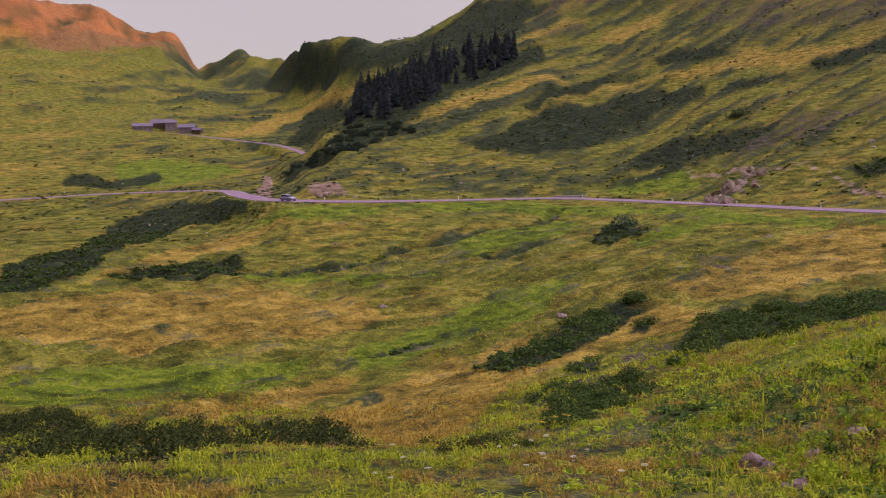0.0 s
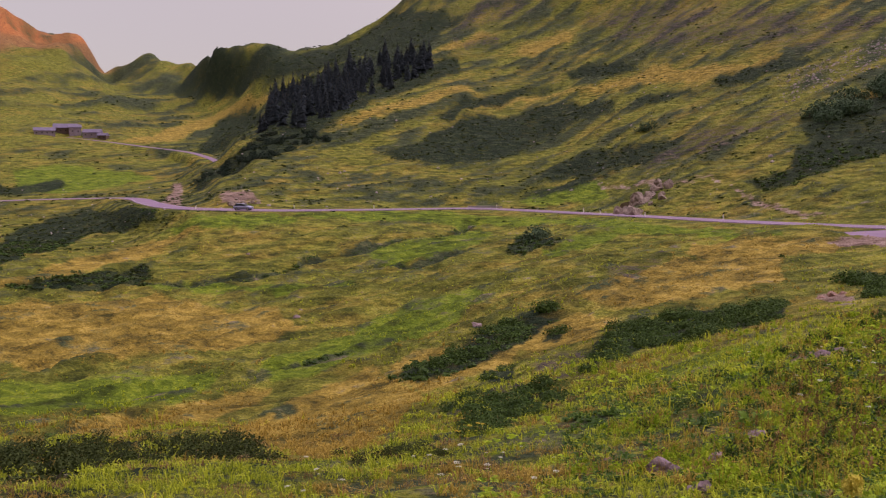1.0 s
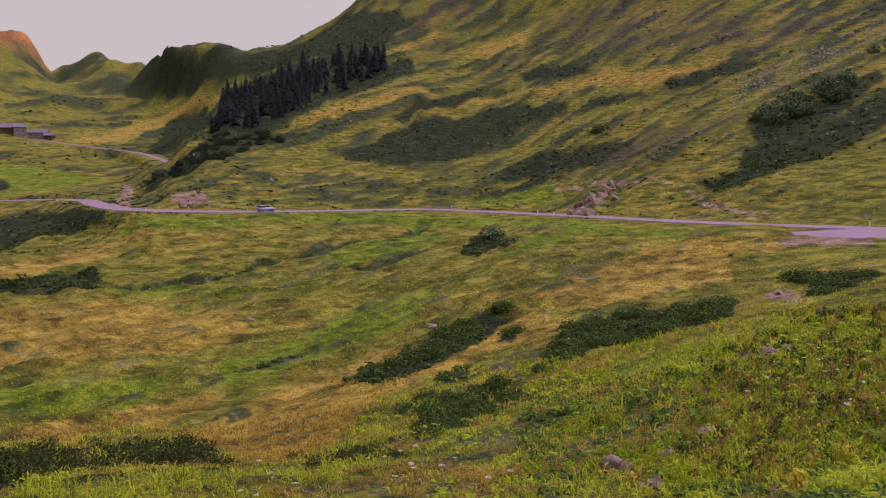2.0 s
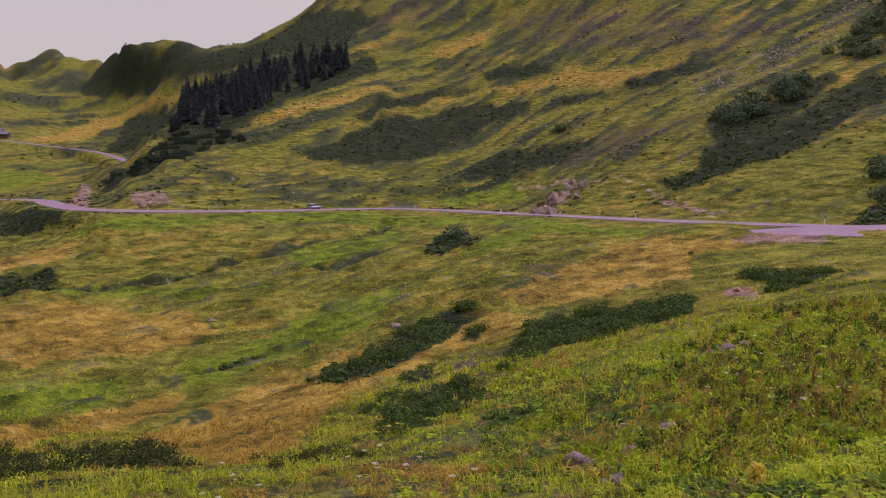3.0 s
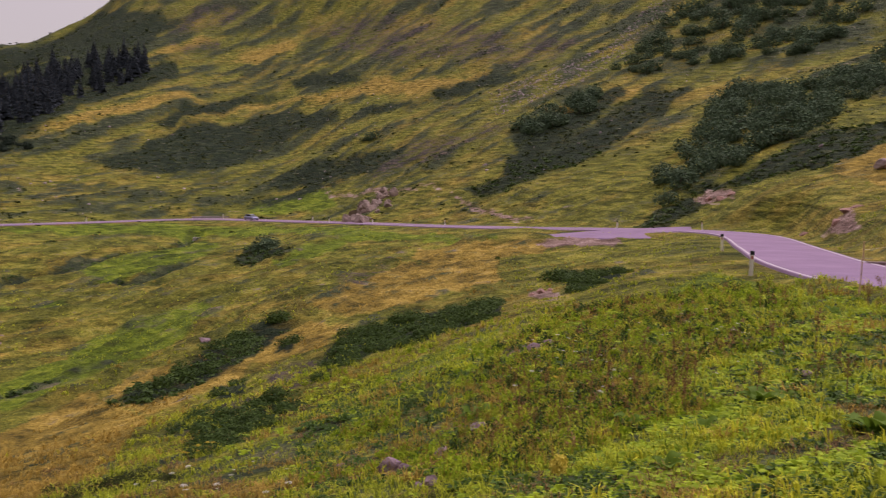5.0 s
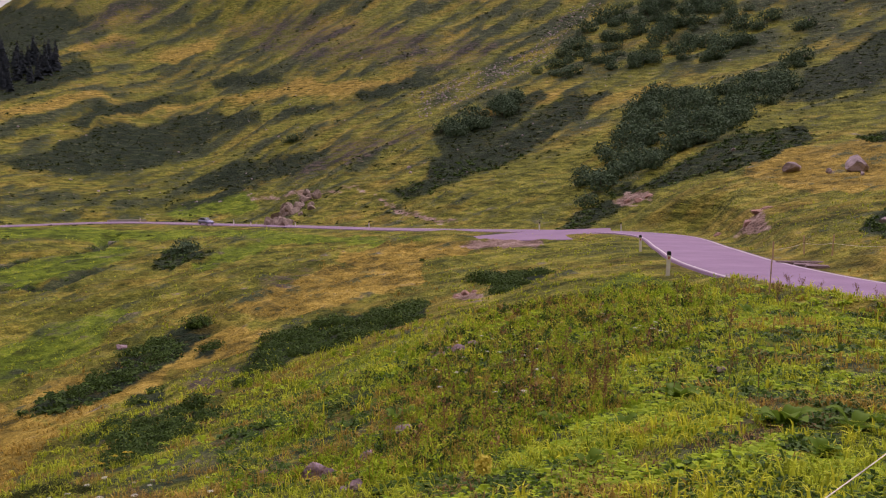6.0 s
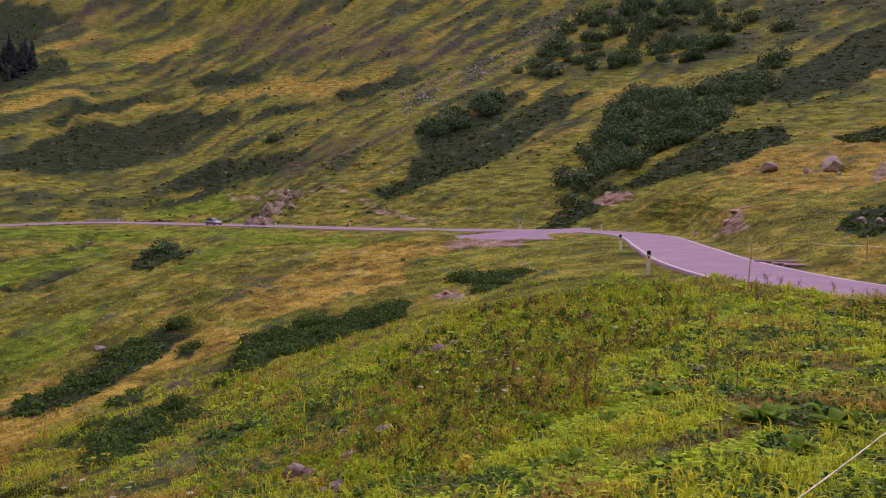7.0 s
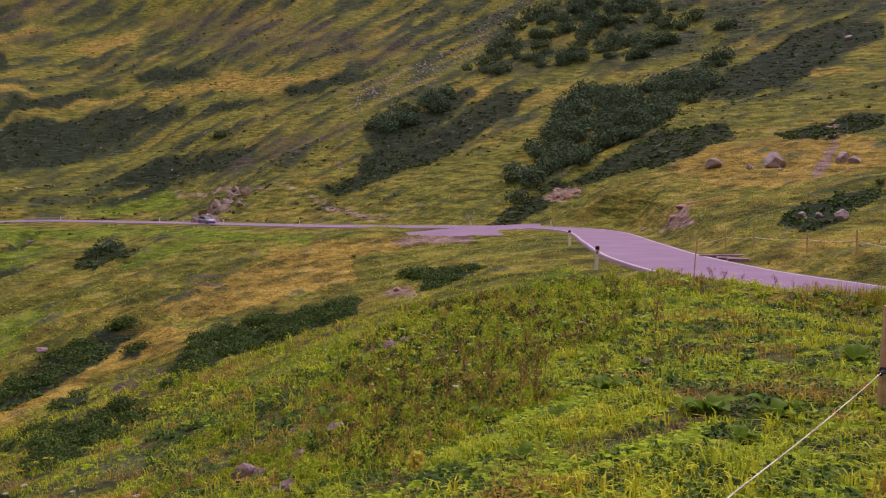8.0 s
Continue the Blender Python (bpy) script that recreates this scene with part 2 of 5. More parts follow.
# Ditches of the meadow streams.
DITCH_A = [(-20.6, 105.5, 0), (-17.1, 106.5, 0), (-13.5, 110.5, 0), (-11, 108, 0), (-7.2, 111, 0), (-5.7, 119.5, 0), (-3.7, 128, 0), (-1.8, 135.5, 0), (0.1, 140.5, 0), (2.8, 149.5, 0), (5.9, 155.5, 0), (7.6, 188, 0)]
DITCH_B = [(-23.6, 25.7, 0), (-21.2, 30.2, 0), (-18.7, 32.6, 0), (-15.1, 34, 0), (-13.2, 37.1, 0)]
DITCH_C = [(-7.4, 49, 0), (-5.5, 51, 0), (-2.7, 53.5, 0), (0, 55.5, 0), (4.3, 59, 0), (6.6, 60, 0)]
DITCH_D = [(0.5, 117, 0), (2.4, 119, 0), (4.4, 119, 0), (7.4, 131, 0)]
# The passing place beside the road.
PAD = [(32.5, 113, -2.45), (35, 109, -2.4), (37.5, 108, -2.25), (40.3, 108, -2.1)]


def polar(bearing, distance):
    a = np.radians(bearing)
    return distance * np.sin(a), distance * np.cos(a)


def fall(x, y):
    """How far the whole valley floor falls away from the viewpoint."""
    return FALL * (x * math.sin(FALL_BEARING) + y * math.cos(FALL_BEARING))


def curve_points(rows, per=24):
    """A smooth line through bearing, distance, height rows, as an array of x, y, z."""
    p = np.array([(*polar(a, d), h) for a, d, h in rows])
    p = np.vstack((2 * p[0] - p[1], p, 2 * p[-1] - p[-2]))
    out = []
    for i in range(1, len(p) - 2):
        for k in range(per):
            t = k / per
            a, b, c, d = p[i - 1], p[i], p[i + 1], p[i + 2]
            out.append(0.5 * (2 * b + (c - a) * t + (2 * a - 5 * b + 4 * c - d) * t * t + (3 * b - a - 3 * c + d) * t ** 3))
    out.append(p[-2])
    out = np.array(out)
    out[:, 2] -= fall(out[:, 0], out[:, 1])
    return out


ROAD_LINE, LANE_LINE, PAD_LINE = curve_points(ROAD), curve_points(LANE), curve_points(PAD)
DITCHES = [curve_points(rows, 8) for rows in (DITCH_A, DITCH_B, DITCH_C, DITCH_D)]


def lattice(ix, iy, seed):
    h = (ix.astype(np.int64) * 374761393 + iy.astype(np.int64) * 668265263 + seed * 974634777) & 0xFFFFFFFF
    h = ((h ^ (h >> 13)) * 1274126177) & 0xFFFFFFFF
    return ((h ^ (h >> 16)) & 0xFFFF) / 32767.5 - 1


def wave(x, y, seed=0):
    """Smooth value noise between -1 and 1."""
    ix, iy = np.floor(x), np.floor(y)
    fx, fy = x - ix, y - iy
    fx, fy = fx * fx * fx * (fx * (fx * 6 - 15) + 10), fy * fy * fy * (fy * (fy * 6 - 15) + 10)
    a, b, c, d = lattice(ix, iy, seed), lattice(ix + 1, iy, seed), lattice(ix, iy + 1, seed), lattice(ix + 1, iy + 1, seed)
    return (a * (1 - fx) + b * fx) * (1 - fy) + (c * (1 - fx) + d * fx) * fy


def fractal(x, y, octaves=4, seed=0):
    total, gain = 0.0, 1.0
    for k in range(octaves):
        total = total + gain * wave(x * 2 ** k + 17.3 * k, y * 2 ** k - 9.1 * k, seed + k)
        gain *= 0.5
    return total / 1.9


def smooth(a, b, x):
    t = np.clip((x - a) / (b - a), 0, 1)
    return t * t * (3 - 2 * t)


def cubic(x, xs, ys):
    """Monotone cubic interpolation along the first axis of ys, one column of xs and ys for each x."""
    n = len(xs)
    h = [xs[i + 1] - xs[i] for i in range(n - 1)]
    s = [(ys[i + 1] - ys[i]) / h[i] for i in range(n - 1)]
    m = [s[0]] + [np.where(s[i - 1] * s[i] > 0, 2 * s[i - 1] * s[i] / (s[i - 1] + s[i] + 1e-12), 0) for i in range(1, n - 1)] + [s[-1]]
    out = ys[0] + (x - xs[0]) * m[0]
    for i in range(n - 1):
        t = np.clip((x - xs[i]) / h[i], 0, 1)
        v = ys[i] * (1 + 2 * t) * (1 - t) ** 2 + h[i] * m[i] * t * (1 - t) ** 2 + ys[i + 1] * t * t * (3 - 2 * t) + h[i] * m[i + 1] * t * t * (t - 1)
        out = np.where(x >= xs[i], v, out)
    return np.where(x > xs[-1], ys[-1] + 0 * x, out)


def along(rows, back, bearing):
    """A breakline's distance and height at any bearing."""
    a = np.array([-180, -100, -62] + [r[0] for r in rows] + [100, 180], float)
    v = np.array([back, back, (rows[0][1], rows[0][2])] + [(r[1], r[2]) for r in rows] + [((rows[-1][1] + back[0]) / 2, (rows[-1][2] + back[1]) / 2), back], float)
    cols = [a[i] + 0 * bearing for i in range(len(a))]
    return tuple(cubic(bearing, cols, [v[i, k] + 0 * bearing for i in range(len(a))]) for k in (0, 1))


def off_line(x, y, line):
    """Distance to a line, and the line's height there."""
    best, z = np.full(x.shape, 1e9), np.zeros(x.shape)
    for i in range(len(line) - 1):
        (ax, ay, az), (bx, by, bz) = line[i], line[i + 1]
        dx, dy = bx - ax, by - ay
        near = (np.abs(x - ax) < 60) & (np.abs(y - ay) < 60)
        if not near.any():
            continue
        t = np.clip(((x[near] - ax) * dx + (y[near] - ay) * dy) / (dx * dx + dy * dy), 0, 1)
        d = np.hypot(x[near] - ax - t * dx, y[near] - ay - t * dy)
        nearer = d < best[near]
        best[near] = np.where(nearer, d, best[near])
        z[near] = np.where(nearer, az + t * (bz - az), z[near])
    return best, z


def ribs(x, y):
    """Ribs and bands that climb the slopes to the east, and the spots between them; both about -1 to 1."""
    d, b = np.hypot(x, y) + 1e-6, np.degrees(np.arctan2(x, y))
    v = np.log(d + 1) - 0.019 * b
    return fractal(b / 7, v / 0.075, 3, 151), fractal(b / 1.7, v / 0.024, 3, 161)


def ditch_depth(x, y):
    """How deep the meadow streams have cut in."""
    cut = np.zeros(x.shape)
    for line, deep, wide in zip(DITCHES, (1.7, 0.6, 0.7, 1.0), (2.8, 1.3, 1.5, 2.2)):
        gap = off_line(x + 1.5 * wave(x / 7, y / 7, 7), y + 1.5 * wave(x / 7, y / 7, 8), line)[0]
        cut = np.maximum(cut, deep * (1 - smooth(0, wide, gap)) * (0.75 + 0.5 * wave(x / 15, y / 15, 9)))
    return cut


def height(x, y):
    """The height of the ground at arrays x, y."""
    x, y = np.atleast_1d(np.asarray(x, float)), np.atleast_1d(np.asarray(y, float))
    d, b = np.hypot(x, y), np.degrees(np.arctan2(x, y))
    b = b + 0.8 * wave(d / 60, b / 9, 5) * smooth(60, 200, d)
    ds, zs = [0 * d], [0 * d]
    for rows, back in zip(BREAKLINES, BACK):
        ld, lz = along(rows, back, b)
        ds.append(ld), zs.append(lz)
    ds += [ds[-1] * 1.6, ds[-1] * 0 + 4400]
    zs += [zs[-1] * 0.86, zs[-1] * 0.4]
    z = cubic(d, ds, zs) - fall(x, y)
    bare = z
    # hummocks, hollows and terracettes, larger on the far slopes
    far = smooth(200, 420, d)
    z = z + 0.07 * fractal(x / 0.9, y / 0.9, 3, 11) * (1 - smooth(25, 60, d)) + 0.30 * fractal(x / 4.2, y / 4.2, 3, 21) * smooth(4, 14, d)
    z = z + 0.95 * fractal(x / 19, y / 19, 3, 31) * smooth(25, 70, d) * (1 - 0.5 * far)
    z = z + far * (1 - 0.7 * smooth(-9.5, -13, b) * smooth(-62, -50, b) * (1 - smooth(640, 760, d))) * (2.4 * fractal(x / 42, y / 42, 4, 41) + 0.004 * d * fractal(x / 130, y / 130, 3, 51))
    z = z + smooth(1250, 1500, d) * smooth(-12, -16, b) * smooth(-60, -40, b) * 0.022 * d * (np.abs(fractal(x / 95, y / 95, 4, 221)) - 0.2)
    rib, spot = ribs(x, y)
    calm = smooth(-9.5, -13, b) * smooth(-62, -50, b) * smooth(150, 210, d) * (1 - smooth(640, 760, d))
    z = z - 3.0 * smooth(-12.5, -15.5, b) * smooth(130, 220, d) * (1 - smooth(270, 322, d)) * (b > -62)
    z = z + (1 - 0.8 * calm) * d * smooth(20, 60, d) * (1 + 1.5 * (1 - smooth(90, 190, d))) * (1 - smooth(900, 1300, d)) * (0.0045 * rib + 0.0022 * spot)
    z = z + smooth(700, 1300, d) * 0.02 * d * (fractal(x / 240, y / 240, 5, 61) + 0.25 * np.abs(fractal(x / 90, y / 90, 3, 66)))
    z = bare + (z - bare) * (0.3 + 0.7 * smooth(4, 32, off_line(x, y, ROAD_LINE)[0]))
    z = z - ditch_depth(x, y)
    for line, half in ((PAD_LINE, 8.6), (ROAD_LINE, 3.0), (LANE_LINE, 2.4)):
        gap, rz = off_line(x, y, line)
        k = smooth(half + 0.4 + 0.009 * d, half + 1.8 + np.minimum(d * 0.045, 9), gap)
        if half == 3.0:
            # a grassy berm hides the road's near edge below the viewer
            near = (d < np.interp(b, [r[0] for r in ROAD[-8:]], [r[1] for r in ROAD[-8:]])) & (b > 44) & (b < 90)
            z = z + near * 0.42 * smooth(45, 49, b) * np.exp(-((gap - 5.0) / 1.0) ** 2)
            k = np.where(near, smooth(half + 0.2, half + 1.7, gap), k)
        z = np.where(gap < 58, (rz - 0.12) * (1 - k) + z * k, z)
    return z
# -- end of land --

# ---- ground covers ----
COVERS = {}


def region(kind, *corners):
    """A stretch of one plant cover: bearing and distance of its corners."""
    COVERS.setdefault(kind, []).append(np.array(corners))


region("heath", (-11.76, 1112), (-10.43, 1282), (-8.2, 984), (-5.25, 898), (-3.4, 858), (-1.15, 872), (2.04, 870), (7.38, 708), (5.55, 674), (4.62, 632), (0.7, 642), (-2.3, 738), (-3.43, 756), (-6.8, 840), (-9.4, 982))
region("heath", (-6.7, 460), (-5.32, 754), (-3.06, 732), (0.7, 642), (4.62, 646), (4.99, 578), (6.65, 580), (6.65, 524), (3.67, 482), (0.66, 450), (-1.63, 392), (-3.9, 380))
region("heath", (-11.1, 296), (-9.93, 400), (-7.67, 388), (-6.14, 438), (-3.89, 406), (-1.44, 376), (-1.64, 358), (-3.92, 352), (-6.95, 308), (-9.22, 330))
# heath under the straw bench, which also paints in the fold's relief shading
region("heath", (1.18, 336), (3.27, 352), (5.53, 392), (8.13, 406), (11.06, 418), (13.56, 412), (17.06, 370), (17.07, 354), (15, 358), (13.6, 352), (11.81, 336), (9.99, 324), (7.4, 312), (4.39, 312))
region("heath", (13.71, 482), (15.28, 490), (18.02, 436), (18.37, 422), (16.68, 422), (14.25, 464))
region("heath", (5.16, 410), (6.65, 432), (9.59, 462), (12.84, 460), (13.55, 450), (11.05, 448), (8.13, 420), (6.28, 402))
region("heath", (18.08, 364), (19.42, 356), (22.02, 350), (22.04, 338), (20.42, 340), (18.43, 346))
region("heath", (12.2, 266), (12.55, 292), (14.69, 294), (17.12, 292), (19.83, 282), (21.8, 274), (21.17, 260), (19.2, 254), (16.47, 254), (13.64, 268))
region("heath", (10.38, 252), (12.2, 260), (15.42, 258), (17.5, 254), (15.43, 244), (12.58, 244))
region("heath", (-27.94, 119), (-26.04, 142), (-23.8, 148.5), (-21.75, 232), (-18.99, 274), (-16.89, 284), (-12.98, 199.5), (-13.02, 193), (-16.97, 212), (-19.11, 172.5), (-22.21, 128), (-23.92, 102), (-26.2, 88), (-28.06, 87.5))
region("heath", (-21.95, 101.5), (-18.16, 123), (-13.86, 127.5), (-13.53, 113.5), (-17.51, 108), (-20.63, 98.5))
region("heath", (-24.15, 434), (-22.85, 452), (-21.57, 416), (-18.52, 454), (-18.2, 412), (-20.94, 364), (-23.86, 394))
region("heath", (-9.09, 814), (-6.84, 798), (-6.31, 576), (-8.4, 566), (-10.63, 528), (-9.86, 696))
region("heath", (9.65, 123), (11.13, 144.5), (13.69, 121.5), (12.61, 117), (10.77, 117))
region("heath", (22.84, 352), (25.72, 350), (28.52, 350), (29.23, 336), (26.8, 328), (23.58, 332))
region("heath", (28.34, 236), (29.36, 248), (33.05, 266), (35.29, 288), (35.96, 272), (33.12, 236), (29.77, 220), (28.36, 224))
region("heath", (25.21, 196), (28.76, 206), (33.14, 226), (35.42, 232), (34.83, 210), (30.87, 190.5), (27.04, 181.5))
region("rust", (14.61, 634), (19.79, 566), (24.16, 490), (27.74, 418), (27.43, 382), (24.24, 390), (19.85, 440), (16.5, 540))
region("rust", (6.44, 630), (9.4, 640), (9.77, 614), (7.17, 600))
region("rust", (24.95, 402), (30.17, 400), (32.89, 364), (30.58, 348), (26.76, 362))
region("rust", (-0.06, 886), (3.53, 804), (7.93, 744), (12.38, 678), (10.15, 664), (6.44, 662), (2.06, 694))
region("heath", (43.62, 155.5), (48.25, 171), (51.71, 173), (52.43, 157), (49.72, 133.5), (44.73, 141), (39.17, 150.5))
region("heath", (50.64, 210), (51.92, 256), (54.84, 294), (57.95, 318), (60.63, 304), (60.67, 282), (58.06, 254), (55.61, 220), (53.01, 210))
region("heath", (28.15, 220), (32.68, 234), (37.56, 278), (40.18, 266), (36.47, 222), (31.93, 190.5), (27.76, 191.5))
region("heath", (55.03, 61), (55.97, 67), (58.49, 75.5), (61.14, 82.5), (61.19, 72.5), (58.58, 57.5), (56.69, 55))
region("heath", (36.54, 117), (37.29, 143.5), (40.3, 147), (41.43, 140), (39.19, 131.5))
region("heath", (55.09, 155.5), (57.94, 167), (60.91, 173), (60.95, 152), (58.31, 140), (55.76, 135.5))
region("lush", (-13.04, 178.5), (-11.55, 176.5), (-8.56, 175), (-4.02, 184), (-4.04, 174.5), (-7.09, 157.5), (-10.84, 158))
region("lush", (-14.65, 105), (-11.71, 111.5), (-7.21, 103), (-3.38, 102.5), (-0.29, 98), (-0.29, 92), (-5.7, 97), (-10.99, 100.5), (-14.66, 102))
region("lush", (-8.56, 177.5), (-3.26, 185.5), (6.27, 210), (15.47, 174), (27.6, 99.5), (27.62, 94), (22.33, 112.5), (17.25, 127), (13.68, 163.5), (4.37, 182), (-3.27, 176.5))
region("lush", (-0.25, 140.5), (4.36, 148), (8.15, 169.5), (9.27, 154), (6.64, 128.5), (2.04, 115))
region("lush", (12.24, 116), (14.77, 125), (17.59, 131.5), (16.9, 116), (14.79, 107), (12.61, 98))
region("lush", (14.88, 22.7), (20.19, 27.7), (27.83, 31.7), (27.95, 17.5), (25.22, 16.6), (20.91, 18.1), (17.42, 15.8), (11.88, 14.8), (8.04, 14.5))
region("lush", (-21.18, 486), (-16.75, 510), (-12.87, 452), (-18.57, 364), (-21.25, 396))
region("lush", (-7.42, 51), (-2.7, 62), (2.37, 70.5), (6.62, 75.5), (7.38, 68.5), (2.35, 55), (-2.76, 46.5), (-5.89, 45.5))
region("lush", (-28.44, 49), (-21.98, 53), (-14.93, 53), (-8.94, 52), (-12.06, 40), (-18.65, 39.7), (-25.45, 36.7), (-28.56, 38.9))
region("lush", (10.75, 250), (12.93, 262), (16.48, 246), (16.85, 226), (14.74, 226), (11.49, 234))
region("lush", (-0.36, 63), (4.31, 70), (6.62, 69), (8.15, 72), (9.65, 75.5), (7.39, 84.5), (2.78, 82.5), (-0.34, 72))
region("lush", (37.74, 31.4), (41.4, 45.5), (45.78, 34.1), (52.01, 25.4), (57.36, 23), (58.11, 6.2), (47.57, 6.2), (39.95, 9.7), (38.64, 16))
region("lush", (17.79, 11), (20.85, 11.6), (28.76, 8), (34.18, 10), (39.92, 10.6), (47.57, 6.2))
region("straw", (-1.25, 398), (1.78, 416), (5.16, 444), (8.13, 456), (7.02, 472), (4.42, 462), (1.41, 446))
region("straw", (6.46, 402), (9.6, 428), (12.49, 440), (15.32, 412), (18.74, 378), (22.02, 356), (25.13, 344), (27.15, 342), (27.13, 354), (24.49, 364), (21.35, 386), (19.37, 416), (18.38, 410), (15.31, 420), (12.49, 450), (9.6, 446), (7.39, 418))
region("straw", (4.99, 614), (7.75, 646), (9.57, 636), (8.48, 622), (6.28, 598))
region("straw", (10.3, 578), (12.09, 594), (14.37, 586), (13.86, 562), (11.74, 550))
region("straw", (-14.92, 648), (-12.02, 794), (-9.07, 886), (-6.82, 810), (-5.13, 752), (-6.28, 748), (-9.09, 810), (-11.69, 692), (-13.51, 636))
region("straw", (-9.89, 28.7), (-6.74, 35.3), (-2.79, 42), (0.77, 47.5), (2.7, 39.7), (4.24, 33.5), (2.65, 26.9), (0.24, 21.5), (-3.75, 18.8), (-6.84, 24.5))
region("straw", (-28.11, 80.5), (-21.67, 90), (-12.85, 96), (-5.73, 83), (-3.45, 74.5), (-8.88, 62.5), (-18.45, 57.5), (-28.25, 66))
region("straw", (-23.95, 94), (-19.86, 129.5), (-14.52, 171), (-11.57, 168), (-8.59, 160), (-11.97, 157), (-16.37, 130.5), (-20.59, 107))
region("straw", (3.51, 50), (8.14, 49), (11.91, 54), (14.83, 54.5), (17.34, 50.5), (15.58, 42), (11.54, 42), (8.13, 37.9), (4.25, 34.6), (1.54, 45))
region("straw", (17.29, 67.5), (20.71, 91.5), (27.65, 86.5), (27.74, 55.5), (24.07, 55.5), (20.11, 52), (16.62, 54), (14.81, 62))
region("straw", (-13.57, 38.6), (-7.46, 44), (-5.9, 44.5), (-7.5, 36.8), (-10.6, 34.1), (-17.7, 27.8), (-22.26, 29.6), (-18.7, 34))
region("straw", (22.35, 103), (27.14, 93.5), (32.43, 94), (30.73, 80.5), (25.35, 78.5), (21.62, 94.5))
region("straw", (49, 148), (52.45, 144), (57.33, 160.5), (61.01, 127.5), (61.1, 92.5), (55.9, 89), (50.84, 104.5), (48.33, 130))
region("straw", (54.93, 238), (58.09, 240), (59.94, 238), (58.13, 226), (55.59, 228))
region("straw", (30.42, 268), (34.18, 270), (37.18, 286), (36.44, 268), (32.68, 246), (30.41, 232))
region("rust", (11.54, 37.1), (13.76, 41), (15.94, 39.7), (15.23, 31), (12.66, 31.9))
region("rust", (16.59, 77), (19.01, 94), (21.37, 99), (20.38, 90.5), (18, 65))
region("rust", (25.04, 52.5), (25.65, 55.5), (27.74, 56), (27.76, 52.5))
region("bare", (24.28, 197), (26.25, 176), (28.13, 163), (30.03, 151.5), (30.03, 149.5), (27.94, 159), (26.06, 174), (24.27, 194))
region("bare", (30.04, 92), (34.25, 102.5), (35.86, 90), (35.41, 78), (31.19, 84.5))
region("bare", (29.6, 48.5), (31.18, 48), (31.72, 42.5), (30.32, 42.5))
region("bare", (27.95, 22.9), (29.19, 24.1), (31.49, 25.4), (30.64, 22.9), (28.86, 21.4))
region("bare", (39.32, 21.5), (39.62, 30.4), (40.54, 31.9), (40.24, 22.6))
region("bare", (40.3, 145.5), (41.42, 148.5), (43.09, 141), (42.92, 134.5), (41.24, 139.5))
region("bare", (47.93, 86.5), (48.8, 87.5), (49.85, 84), (50.16, 76), (49, 80))
region("bare", (-12.96, 222), (-11.8, 404), (-11.37, 378), (-11.58, 218))
region("bare", (-9.09, 214), (-8.5, 240), (-7.01, 236), (-6.65, 218))
region("bare", (57.14, 106.5), (58.01, 134), (57.69, 167), (58.1, 167), (58.49, 131), (58.09, 101.5), (57.16, 95))
region("alder", (33.61, 292), (35.67, 324), (37.89, 362), (40.09, 402), (41.91, 406), (46.58, 384), (49.74, 358), (50.15, 312), (48.1, 290), (45.27, 286), (42.37, 292), (39.41, 306), (37.17, 298), (35.31, 280))
region("alder", (37.65, 151.5), (38.38, 183), (40.97, 206), (42.03, 256), (44.58, 252), (47.11, 234), (48.14, 252), (50.92, 248), (50.96, 222), (48.57, 193.5), (46.13, 167), (43.61, 158), (40.29, 150), (38.8, 145))
region("alder", (28.53, 246), (30.42, 258), (34.18, 280), (34.19, 264), (31.17, 242), (28.91, 234))
region("alder", (49.87, 260), (50.2, 274), (51.9, 274), (52.26, 254))
region("brow", (-28.6, 32.3), (-26.76, 33.5), (-24.53, 32.6), (-23.63, 26.3), (-20.59, 22.9), (-18.82, 23.9), (-16.26, 27.7), (-13.32, 26.5), (-10.65, 28.7), (-8.76, 25.9), (-6.15, 15.1), (-6.58, 13.3), (-9.99, 18.5), (-14.29, 12.2), (-18, 11.3), (-22.58, 11), (-25.41, 16.1), (-28.94, 12.7))
region("scrub", (6.33, 20.3), (8.11, 26.9), (10.41, 28.9), (13.4, 28.7), (15.06, 25), (12.66, 23), (10, 19.6), (7.29, 17.9))
region("scrub", (15.23, 31.6), (15.94, 41.5), (17.7, 46.5), (20.13, 46.5), (22.47, 47.5), (25.05, 49), (27.78, 48.5), (27.81, 37.9), (25.1, 34.1), (22.52, 33.7), (19.13, 35.3), (17.03, 32.2), (15.59, 29.9))
region("scrub", (2.51, 42), (4.27, 42.5), (6.6, 48.5), (9.28, 54.5), (11.53, 58.5), (13.73, 57.5), (13.01, 55), (10.41, 48.5), (7.37, 42.5), (4.26, 39.7))
region("scrub", (8.32, 38.5), (10.41, 39.2), (10.79, 34.1), (8.51, 34.3))
region("scrub", (5.98, 28), (8.12, 33.7), (8.3, 28.6), (6.56, 26.6))
region("scrub", (12.28, 46), (13.39, 49), (14.48, 48), (13.39, 44.5))
region("scrub", (31.38, 53.5), (32.72, 57), (35.58, 54.5), (36.17, 48), (33.13, 42))
region("scree", (26.68, 324), (30.42, 332), (34.91, 358), (37.49, 418), (39.34, 414), (37.88, 392), (36.04, 342), (32.67, 296), (30.42, 286), (27.41, 280))
region("crag", (17.1, 175.5), (17.63, 202), (18.72, 212), (19.27, 218), (20.35, 216), (20.64, 210), (20.34, 199.5), (19.24, 195.5), (18.34, 177.5))
